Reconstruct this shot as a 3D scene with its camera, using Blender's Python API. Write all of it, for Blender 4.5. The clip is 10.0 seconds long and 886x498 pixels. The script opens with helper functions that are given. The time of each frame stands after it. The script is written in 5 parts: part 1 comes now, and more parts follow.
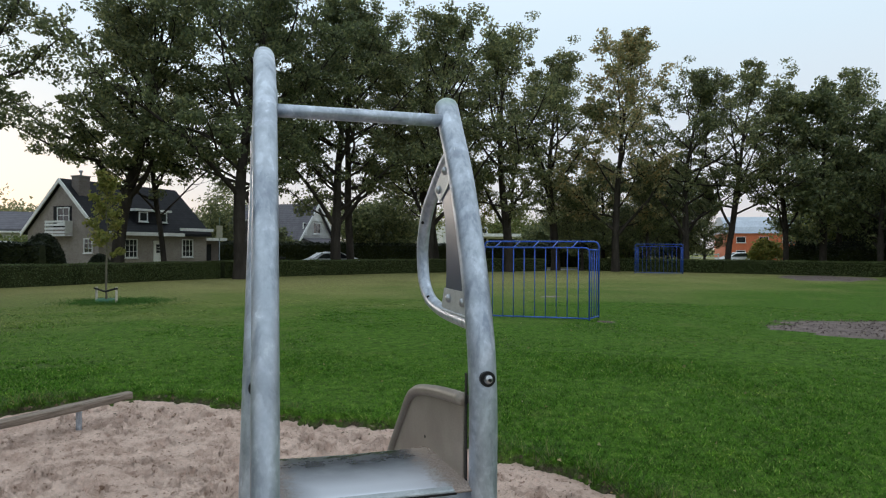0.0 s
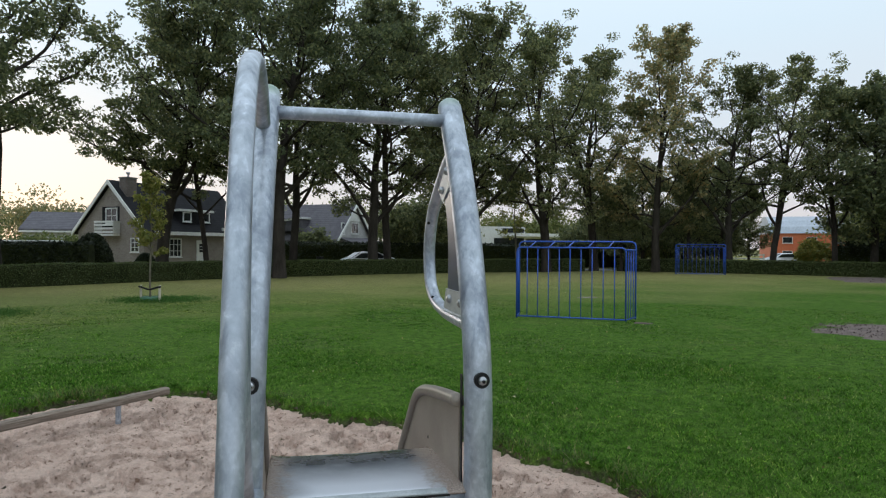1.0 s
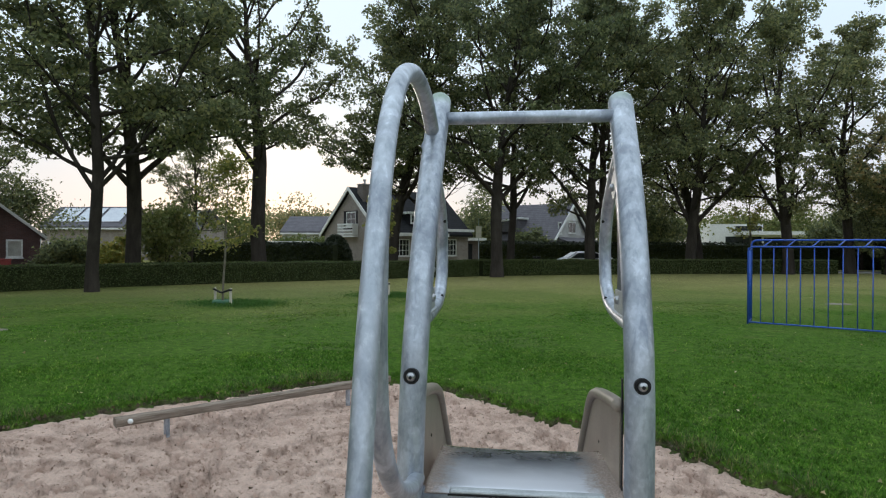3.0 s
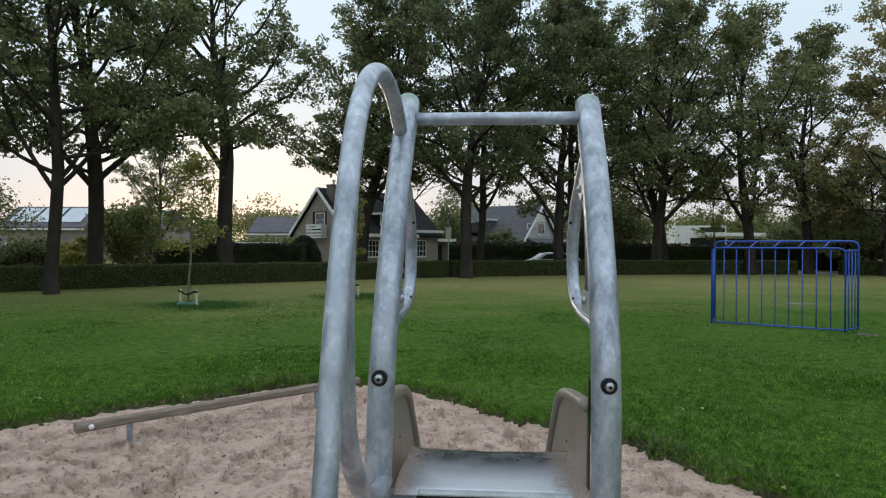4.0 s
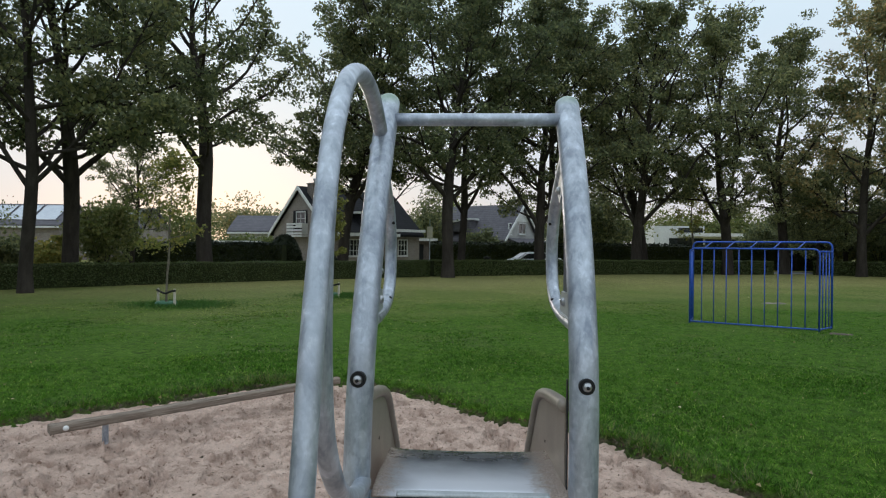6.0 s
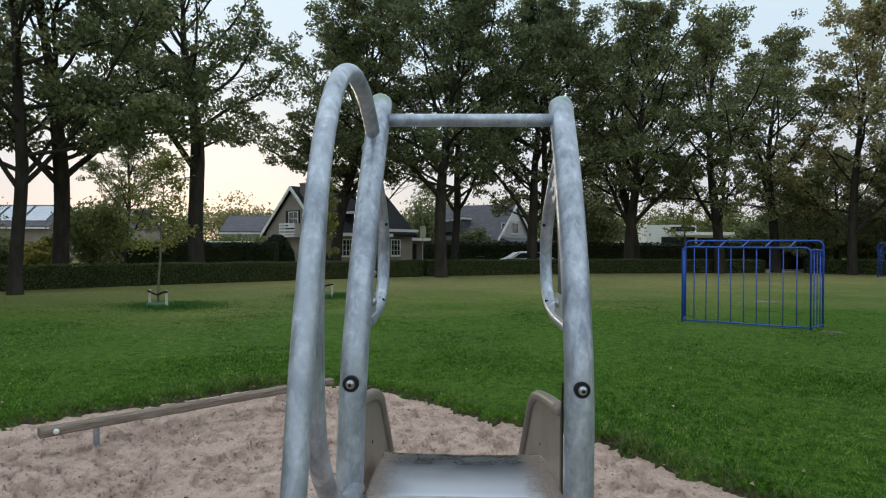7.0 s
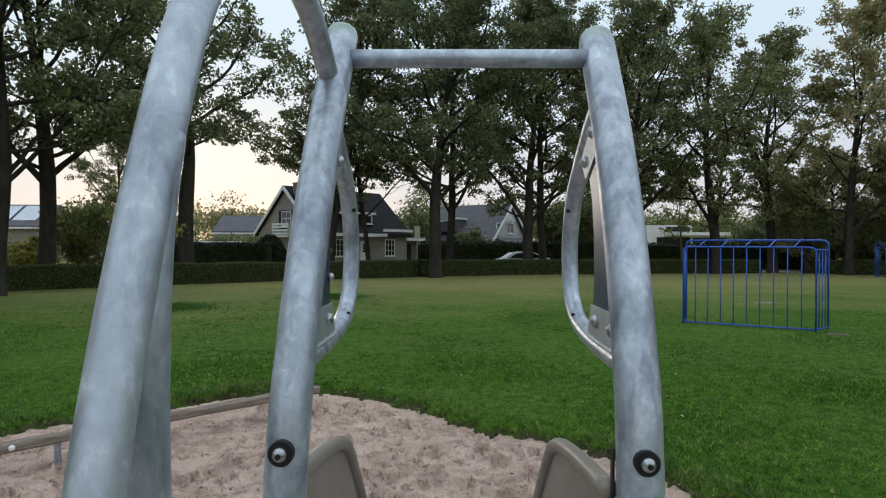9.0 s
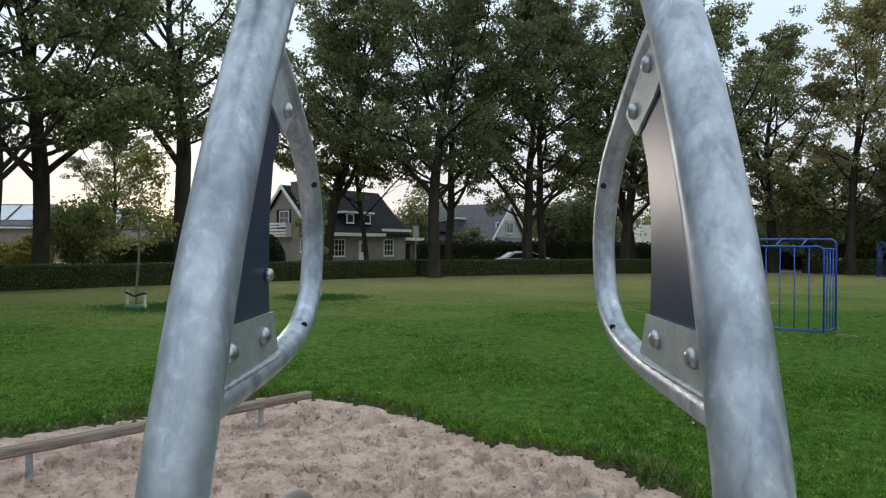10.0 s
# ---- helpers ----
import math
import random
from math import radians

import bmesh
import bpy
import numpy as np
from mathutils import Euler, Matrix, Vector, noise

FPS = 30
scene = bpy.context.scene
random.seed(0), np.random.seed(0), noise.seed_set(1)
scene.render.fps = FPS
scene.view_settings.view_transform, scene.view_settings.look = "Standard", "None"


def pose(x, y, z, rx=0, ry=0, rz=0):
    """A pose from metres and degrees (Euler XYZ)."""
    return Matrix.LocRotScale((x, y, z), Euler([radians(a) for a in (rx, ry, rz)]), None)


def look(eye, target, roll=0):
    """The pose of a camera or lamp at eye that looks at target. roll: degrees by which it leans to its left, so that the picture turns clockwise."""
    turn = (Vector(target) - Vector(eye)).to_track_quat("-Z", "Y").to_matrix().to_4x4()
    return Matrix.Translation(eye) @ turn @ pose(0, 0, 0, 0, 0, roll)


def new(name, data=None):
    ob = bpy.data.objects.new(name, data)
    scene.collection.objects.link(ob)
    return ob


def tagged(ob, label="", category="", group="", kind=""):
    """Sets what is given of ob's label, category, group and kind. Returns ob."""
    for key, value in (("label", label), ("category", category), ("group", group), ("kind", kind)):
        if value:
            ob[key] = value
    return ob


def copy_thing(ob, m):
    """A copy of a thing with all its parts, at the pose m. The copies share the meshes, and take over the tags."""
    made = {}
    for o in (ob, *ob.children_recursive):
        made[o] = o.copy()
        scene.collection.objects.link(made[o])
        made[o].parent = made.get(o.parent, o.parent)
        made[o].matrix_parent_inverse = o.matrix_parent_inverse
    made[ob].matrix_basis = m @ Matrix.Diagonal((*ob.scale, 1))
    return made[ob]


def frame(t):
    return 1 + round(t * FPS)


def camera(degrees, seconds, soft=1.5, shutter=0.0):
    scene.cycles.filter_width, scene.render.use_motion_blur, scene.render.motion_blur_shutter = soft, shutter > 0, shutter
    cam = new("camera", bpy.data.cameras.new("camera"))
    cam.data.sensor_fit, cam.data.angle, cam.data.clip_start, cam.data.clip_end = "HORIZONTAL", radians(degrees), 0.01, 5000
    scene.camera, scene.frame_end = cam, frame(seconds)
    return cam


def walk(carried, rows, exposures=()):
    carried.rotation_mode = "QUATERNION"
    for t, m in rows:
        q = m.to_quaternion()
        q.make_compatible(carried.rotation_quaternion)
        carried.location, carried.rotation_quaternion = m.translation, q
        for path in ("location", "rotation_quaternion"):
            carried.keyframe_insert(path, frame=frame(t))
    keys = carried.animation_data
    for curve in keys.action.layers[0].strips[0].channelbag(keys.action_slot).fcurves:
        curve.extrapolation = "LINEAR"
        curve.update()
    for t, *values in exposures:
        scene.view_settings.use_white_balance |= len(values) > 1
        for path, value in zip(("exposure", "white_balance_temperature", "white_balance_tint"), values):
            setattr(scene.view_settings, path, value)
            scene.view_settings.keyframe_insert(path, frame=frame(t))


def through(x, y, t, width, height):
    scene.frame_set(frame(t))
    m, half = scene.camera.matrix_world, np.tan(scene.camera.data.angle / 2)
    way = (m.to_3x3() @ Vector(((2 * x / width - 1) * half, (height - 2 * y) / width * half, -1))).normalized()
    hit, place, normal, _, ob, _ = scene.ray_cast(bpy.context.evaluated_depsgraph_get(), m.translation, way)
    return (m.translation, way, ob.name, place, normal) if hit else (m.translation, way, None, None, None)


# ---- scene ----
cam = camera(69.2, 10.0, 1.2)
PATH = [
    (0, (-0.262, -1.382, 1.937), (0.296, 0.539, 1.933), 0.3),
    (0.5, (-0.26, -1.397, 1.941), (0.247, 0.537, 1.937), 0.3),
    (1, (-0.166, -1.404, 1.939), (0.278, 0.546, 1.934), 0.4),
    (1.5, (-0.041, -1.422, 1.938), (0.225, 0.56, 1.935), 0.3),
    (1.6, (-0.028, -1.421, 1.936), (0.124, 0.573, 1.932), 0.5),
    (1.7, (-0.018, -1.423, 1.935), (0.011, 0.577, 1.93), 0.4),
    (1.8, (-0.011, -1.424, 1.935), (-0.102, 0.574, 1.927), 0.4),
    (1.9, (-0.01, -1.428, 1.933), (-0.2, 0.563, 1.925), 0.3),
    (2, (-0.01, -1.434, 1.936), (-0.272, 0.549, 1.924), 0.3),
    (2.1, (-0.013, -1.432, 1.936), (-0.318, 0.544, 1.924), 0.3),
    (2.2, (-0.016, -1.431, 1.936), (-0.346, 0.542, 1.924), 0.3),
    (2.3, (-0.018, -1.429, 1.935), (-0.361, 0.541, 1.924), 0.3),
    (2.4, (-0.021, -1.428, 1.935), (-0.364, 0.543, 1.924), 0.3),
    (2.5, (-0.024, -1.426, 1.935), (-0.358, 0.546, 1.924), 0.2),
    (2.7, (-0.026, -1.427, 1.937), (-0.316, 0.552, 1.926), 0.3),
    (3, (-0.029, -1.428, 1.939), (-0.254, 0.559, 1.929), 0.3),
    (3.2, (-0.031, -1.42, 1.936), (-0.227, 0.57, 1.928), 0.3),
    (4.3, (-0.025, -1.423, 1.94), (-0.142, 0.574, 1.933), 0.3),
    (4.5, (-0.025, -1.42, 1.94), (-0.133, 0.577, 1.931), 0.3),
    (5, (-0.027, -1.42, 1.943), (-0.121, 0.578, 1.935), 0.3),
    (5.5, (-0.022, -1.42, 1.944), (-0.107, 0.578, 1.935), 0.3),
    (5.7, (-0.021, -1.423, 1.943), (-0.102, 0.575, 1.935), 0.4),
    (6.8, (-0.025, -1.42, 1.947), (-0.079, 0.579, 1.939), 0.4),
    (7, (-0.023, -1.406, 1.949), (-0.075, 0.594, 1.94), 0.3),
    (7.5, (-0.024, -1.321, 1.948), (-0.07, 0.678, 1.939), 0.4),
    (8, (-0.022, -1.202, 1.947), (-0.062, 0.797, 1.938), 0.4),
    (8.5, (-0.021, -1.051, 1.94), (-0.059, 0.949, 1.932), 0.4),
    (9, (-0.021, -0.891, 1.934), (-0.057, 1.109, 1.926), 0.3),
    (9.5, (-0.017, -0.71, 1.924), (-0.052, 1.289, 1.916), 0.3),
    (10, (-0.015, -0.521, 1.913), (-0.048, 1.479, 1.905), 0.3),
]
walk(cam, [(t, look(eye, target, roll)) for t, eye, target, roll in PATH],
     ((0, -0.15), (1.5, -0.15), (2.1, -0.06), (2.5, 0.0), (2.8, -0.04), (3.2, -0.1), (4.3, -0.22), (8, -0.23), (9.5, -0.19), (10, -0.07)))

# ---- light ----
world = bpy.data.worlds.new("dusk_sky")
scene.world = world
world.use_nodes = True
wn, wl = world.node_tree.nodes, world.node_tree.links
wn.clear()
w_out, w_bg = wn.new("ShaderNodeOutputWorld"), wn.new("ShaderNodeBackground")
w_sky = wn.new("ShaderNodeTexSky")
w_sky.sky_type, w_sky.sun_disc = "NISHITA", False
w_sky.sun_elevation, w_sky.sun_rotation = radians(6), radians(-22)
w_sky.air_density, w_sky.dust_density, w_sky.ozone_density = 1.0, 1.5, 2.0
w_mix = wn.new("ShaderNodeMix")
w_mix.data_type, w_mix.blend_type = "RGBA", "MIX"
w_mix.inputs[0].default_value = 0.91
# thin high cloud over the whole sky, brightening towards the zenith
w_tc, w_sep, w_ramp, w_mul = (wn.new("ShaderNode" + k) for k in ("TexCoord", "SeparateXYZ", "ValToRGB", "Mix"))
wl.new(w_tc.outputs["Generated"], w_sep.inputs[0])
wl.new(w_sep.outputs["Z"], w_ramp.inputs[0])
w_ramp.color_ramp.elements.new(0.3)
for e, (p, c) in zip(w_ramp.color_ramp.elements, ((0.0, (0.48, 0.45, 0.46, 1)), (0.3, (0.475, 0.57, 0.645, 1)), (1.0, (0.76, 0.88, 0.97, 1)))):
    e.position, e.color = p, c
w_mul.data_type, w_mul.blend_type = "RGBA", "MULTIPLY"
w_mul.inputs[0].default_value = 1.0
w_mul.inputs[7].default_value = (12, 12, 12, 1)
wl.new(w_ramp.outputs[0], w_mul.inputs[6])
wl.new(w_mul.outputs[2], w_mix.inputs[7])
wl.new(w_sky.outputs[0], w_mix.inputs[6])
wl.new(w_mix.outputs[2], w_bg.inputs[0])
w_bg.inputs[1].default_value = 0.15
wl.new(w_bg.outputs[0], w_out.inputs[0])

sun = new("sun", bpy.data.lights.new("sun", "SUN"))
sun.data.energy, sun.data.angle, sun.data.color = 0.5, radians(12), (1.0, 0.9, 0.8)
sun.matrix_world = look((-22.0 * 1.0, 55.0, 6.5), (0, 0, 0))
scene.view_settings.exposure = 0.0


# ---- materials ----
def mat(name, rough=0.6, metal=0.0, spec=0.5):
    m = bpy.data.materials.new(name)
    m.use_nodes = True
    b = m.node_tree.nodes["Principled BSDF"]
    b.inputs["Roughness"].default_value, b.inputs["Metallic"].default_value = rough, metal
    b.inputs["Specular IOR Level"].default_value = spec
    return m, m.node_tree.nodes, m.node_tree.links, b


def noise_node(n, l, scale, detail=4, rough=0.6, kind="Object", stretch=(1, 1, 1), dist=0.0):
    c, mp, t = n.new("ShaderNodeTexCoord"), n.new("ShaderNodeMapping"), n.new("ShaderNodeTexNoise")
    mp.inputs["Scale"].default_value = stretch
    l.new(c.outputs[kind], mp.inputs[0])
    l.new(mp.outputs[0], t.inputs["Vector"])
    t.inputs["Scale"].default_value, t.inputs["Detail"].default_value = scale, detail
    t.inputs["Roughness"].default_value, t.inputs["Distortion"].default_value = rough, dist
    return t.outputs["Fac"]


def ramp(n, l, src, stops):
    r = n.new("ShaderNodeValToRGB")
    e = r.color_ramp.elements
    while len(e) < len(stops):
        e.new(0.5)
    for k, (p, c) in enumerate(stops):
        e[k].position, e[k].color = p, (*c, 1) if len(c) == 3 else c
    l.new(src, r.inputs[0])
    return r.outputs[0]


def mixed(n, l, fac, a, b, blend="MIX"):
    x = n.new("ShaderNodeMix")
    x.data_type, x.blend_type = "RGBA", blend
    for s, v in ((0, fac), (6, a), (7, b)):
        if hasattr(v, "is_linked"):
            l.new(v, x.inputs[s])
        else:
            x.inputs[s].default_value = v if s == 0 else (*v, 1)
    return x.outputs[2]


def bumped(n, l, b, src, strength, distance=0.01):
    u = n.new("ShaderNodeBump")
    u.inputs["Strength"].default_value, u.inputs["Distance"].default_value = strength, distance
    l.new(src, u.inputs["Height"])
    l.new(u.outputs[0], b.inputs["Normal"])


def two_tone(name, a, b_, scale, rough=0.7, metal=0.0, fine=None, bump=0.2, dist=0.01, spec=0.5, stretch=(1, 1, 1)):
    """A base colour that wanders between two tones, with a second, finer grain over it."""
    m, n, l, b = mat(name, rough, metal, spec)
    big = noise_node(n, l, scale, 4, 0.6, stretch=stretch)
    small = noise_node(n, l, fine or scale * 9, 3, 0.7)
    col = ramp(n, l, big, [(0.3, a), (0.7, b_)])
    grain = ramp(n, l, small, [(0.25, (0.78, 0.78, 0.78)), (0.75, (1.12, 1.12, 1.12))])
    l.new(mixed(n, l, 1.0, col, grain, "MULTIPLY"), b.inputs["Base Color"])
    bumped(n, l, b, small, bump, dist)
    return m


def galvanised(name="galvanised_steel", run_along=(1, 1, 0.12)):
    """Dull zinc: bluish grey with small crisp flecks, pale smears and darker weathered runs."""
    m, n, l, b = mat(name, 0.38, 0.54)
    cloud = noise_node(n, l, 16, 4, 0.6, stretch=(1, 1, 0.5))
    fleck = noise_node(n, l, 75, 4, 0.6, stretch=(1, 1, 0.75), dist=0.3)
    run = noise_node(n, l, 34, 4, 0.6, stretch=run_along)
    col = ramp(n, l, fleck, [(0.36, (0.358, 0.394, 0.450)), (0.50, (0.400, 0.436, 0.496)), (0.62, (0.432, 0.470, 0.532)), (0.68, (0.51, 0.547, 0.602))])
    col = mixed(n, l, 1.0, col, ramp(n, l, cloud, [(0.36, (0.80, 0.81, 0.83)), (0.5, (1.0, 1.0, 1.0)), (0.64, (1.12, 1.12, 1.11))]), "MULTIPLY")
    col = mixed(n, l, 1.0, col, ramp(n, l, run, [(0.33, (0.70, 0.72, 0.75)), (0.46, (1, 1, 1)), (0.7, (1.10, 1.10, 1.10))]), "MULTIPLY")
    isle = noise_node(n, l, 24, 4, 0.55, stretch=(1, 1, 0.6), dist=0.4)
    col = mixed(n, l, 1.0, col, ramp(n, l, isle, [(0.38, (0.80, 0.81, 0.82)), (0.44, (0.97, 0.97, 0.97)), (0.56, (1.0, 1.0, 1.0)), (0.61, (1.22, 1.21, 1.20))]), "MULTIPLY")
    # a green film of algae on the topmost ends
    c, sep = n.new("ShaderNodeTexCoord"), n.new("ShaderNodeSeparateXYZ")
    l.new(c.outputs["Object"], sep.inputs[0])
    top = n.new("ShaderNodeMapRange")
    top.inputs["From Min"].default_value, top.inputs["From Max"].default_value = 2.325, 2.352
    top.inputs["To Max"].default_value = 0.6
    l.new(sep.outputs["Z"], top.inputs["Value"])
    l.new(mixed(n, l, top.outputs[0], col, (0.20, 0.30, 0.16)), b.inputs["Base Color"])
    l.new(ramp(n, l, fleck, [(0.35, (0.31,) * 3), (0.65, (0.44,) * 3)]), b.inputs["Roughness"])
    bumped(n, l, b, fleck, 0.02, 0.002)
    return m


def steel_sheet():
    """Stainless sheet, rougher along its middle, with dirt towards its sides and a dark reflection painted over its
    back.
    """
    m, n, l, b = mat("brushed_stainless_sheet", 0.33, 1.0)
    streak = noise_node(n, l, 30, 4, 0.6, stretch=(0.5, 8, 1))
    cloud = noise_node(n, l, 14, 4, 0.7)
    c, sep = n.new("ShaderNodeTexCoord"), n.new("ShaderNodeSeparateXYZ")
    l.new(c.outputs["Object"], sep.inputs[0])
    ab = n.new("ShaderNodeMath")
    ab.operation = "ABSOLUTE"
    l.new(sep.outputs["X"], ab.inputs[0])
    side = n.new("ShaderNodeMapRange")
    side.inputs["From Min"].default_value, side.inputs["From Max"].default_value = 0.12, 0.26
    l.new(ab.outputs[0], side.inputs["Value"])
    # darker base colour towards the back stands in for reflected trees
    back = n.new("ShaderNodeMapRange")
    back.inputs["From Min"].default_value, back.inputs["From Max"].default_value = 0.08, 0.30
    l.new(sep.outputs["Y"], back.inputs["Value"])
    past = n.new("ShaderNodeMapRange")
    past.inputs["From Min"].default_value, past.inputs["From Max"].default_value = 0.45, 0.85
    past.inputs["To Min"].default_value, past.inputs["To Max"].default_value = 1.0, 0.35
    l.new(sep.outputs["Y"], past.inputs["Value"])
    back_reflection = n.new("ShaderNodeMath")
    back_reflection.operation = "MULTIPLY"
    l.new(back.outputs[0], back_reflection.inputs[0])
    l.new(past.outputs[0], back_reflection.inputs[1])
    most = n.new("ShaderNodeMath")
    most.operation = "MAXIMUM"
    l.new(side.outputs[0], most.inputs[0])
    l.new(back_reflection.outputs[0], most.inputs[1])
    dirt_reflection = n.new("ShaderNodeMath")
    dirt_reflection.operation = "MULTIPLY"
    l.new(most.outputs[0], dirt_reflection.inputs[0])
    l.new(ramp(n, l, cloud, [(0.25, (0.65,) * 3), (0.6, (1, 1, 1))]), dirt_reflection.inputs[1])
    steel = mixed(n, l, dirt_reflection.outputs[0], (0.66, 0.67, 0.72), (0.11, 0.12, 0.145))
    # brown sand dried on along the edges, more on one side
    off = n.new("ShaderNodeMath")
    off.operation = "ADD"
    off.inputs[1].default_value = 0.02
    l.new(sep.outputs["X"], off.inputs[0])
    far = n.new("ShaderNodeMath")
    far.operation = "ABSOLUTE"
    l.new(off.outputs[0], far.inputs[0])
    wob = n.new("ShaderNodeMath")
    wob.operation = "MULTIPLY_ADD"
    l.new(noise_node(n, l, 34, 8, 0.75), wob.inputs[0])
    wob.inputs[1].default_value = 0.15
    l.new(far.outputs[0], wob.inputs[2])
    crust = ramp(n, l, wob.outputs[0], [(0.222, (0, 0, 0)), (0.27, (1, 1, 1))])
    grit = ramp(n, l, noise_node(n, l, 230, 3, 0.8), [(0.35, (0.15, 0.115, 0.095)), (0.5, (0.28, 0.215, 0.18)), (0.68, (0.46, 0.38, 0.33))])
    l.new(mixed(n, l, crust, steel, grit), b.inputs["Base Color"])
    l.new(ramp(n, l, dirt_reflection.outputs[0], [(0.0, (0.55,) * 3), (1.0, (0.24,) * 3)]), b.inputs["Roughness"])
    bare = ramp(n, l, dirt_reflection.outputs[0], [(0.0, (1, 1, 1)), (1.0, (0.8,) * 3)])
    l.new(mixed(n, l, crust, bare, (0, 0, 0)), b.inputs["Metallic"])
    bumped(n, l, b, streak, 0.05, 0.002)
    return m


def leaf_mat(name, a, b_, c, through=0.25):
    m, n, l, b = mat(name, 0.55, 0.0, 0.35)
    geo = n.new("ShaderNodeNewGeometry")
    info = n.new("ShaderNodeObjectInfo")
    col = ramp(n, l, geo.outputs["Random Per Island"], [(0.0, a), (0.55, b_), (1.0, c)])
    tone = ramp(n, l, info.outputs["Random"], [(0.0, (0.82, 0.86, 0.8)), (1.0, (1.16, 1.12, 1.0))])
    col = mixed(n, l, 1.0, col, tone, "MULTIPLY")
    l.new(col, b.inputs["Base Color"])
    tr, mx = n.new("ShaderNodeBsdfTranslucent"), n.new("ShaderNodeMixShader")
    l.new(col, tr.inputs[0])
    mx.inputs[0].default_value = through
    l.new(b.outputs[0], mx.inputs[1])
    l.new(tr.outputs[0], mx.inputs[2])
    l.new(mx.outputs[0], n["Material Output"].inputs[0])
    return m


def lawn_mat():
    m, n, l, b = mat("lawn", 0.9, 0.0, 0.1)
    geo = n.new("ShaderNodeTexCoord")
    sep = n.new("ShaderNodeSeparateXYZ")
    l.new(geo.outputs["Object"], sep.inputs[0])
    big = noise_node(n, l, 0.22, 5, 0.6)
    mid = noise_node(n, l, 5.5, 7, 0.78)
    fine = noise_node(n, l, 28, 5, 0.75)
    green = ramp(n, l, mid, [(0.35, (0.024, 0.056, 0.005)), (0.5, (0.056, 0.122, 0.011)), (0.66, (0.105, 0.185, 0.024))])
    dry = ramp(n, l, mid, [(0.3, (0.24, 0.215, 0.08)), (0.7, (0.40, 0.335, 0.15))])
    col = mixed(n, l, dry_zone(n, l, sep, big), green, dry)
    patch = ramp(n, l, noise_node(n, l, 0.55, 4, 0.6), [(0.58, (0, 0, 0)), (0.75, (0.5, 0.5, 0.5))])
    col = mixed(n, l, patch, col, (0.15, 0.16, 0.05))
    g = ramp(n, l, fine, [(0.34, (0.38, 0.38, 0.38)), (0.5, (0.95, 0.95, 0.95)), (0.66, (1.6, 1.6, 1.6))])
    # bare soil where the turf is cut down to the sand
    cut = n.new("ShaderNodeMapRange")
    cut.inputs["From Min"].default_value, cut.inputs["From Max"].default_value = 0.0, -0.05
    l.new(sep.outputs["Z"], cut.inputs["Value"])
    ragged = n.new("ShaderNodeMath")
    ragged.operation = "MULTIPLY"
    l.new(cut.outputs[0], ragged.inputs[0])
    l.new(ramp(n, l, noise_node(n, l, 5, 5, 0.7), [(0.4, (0.1,) * 3), (0.6, (1, 1, 1))]), ragged.inputs[1])
    col = mixed(n, l, ragged.outputs[0], col, (0.08, 0.062, 0.045))
    l.new(mixed(n, l, 1.0, col, g, "MULTIPLY"), b.inputs["Base Color"])
    bumped(n, l, b, fine, 0.9, 0.03)
    return m


def dry_zone(n, l, sep, big):
    """0 on the green lawn, rising where the grass further out is trodden and dry."""
    add = n.new("ShaderNodeMath")
    add.operation = "MULTIPLY_ADD"
    l.new(big, add.inputs[0])
    add.inputs[1].default_value = 26.0
    lean = n.new("ShaderNodeMath")
    lean.operation = "MULTIPLY_ADD"
    lean.inputs[1].default_value = -0.22
    l.new(sep.outputs["X"], lean.inputs[0])
    l.new(sep.outputs["Y"], lean.inputs[2])
    l.new(lean.outputs[0], add.inputs[2])
    far = n.new("ShaderNodeMapRange")
    far.inputs["From Min"].default_value, far.inputs["From Max"].default_value = 28, 46
    far.inputs["To Max"].default_value = 0.68
    l.new(add.outputs[0], far.inputs["Value"])
    return far.outputs[0]


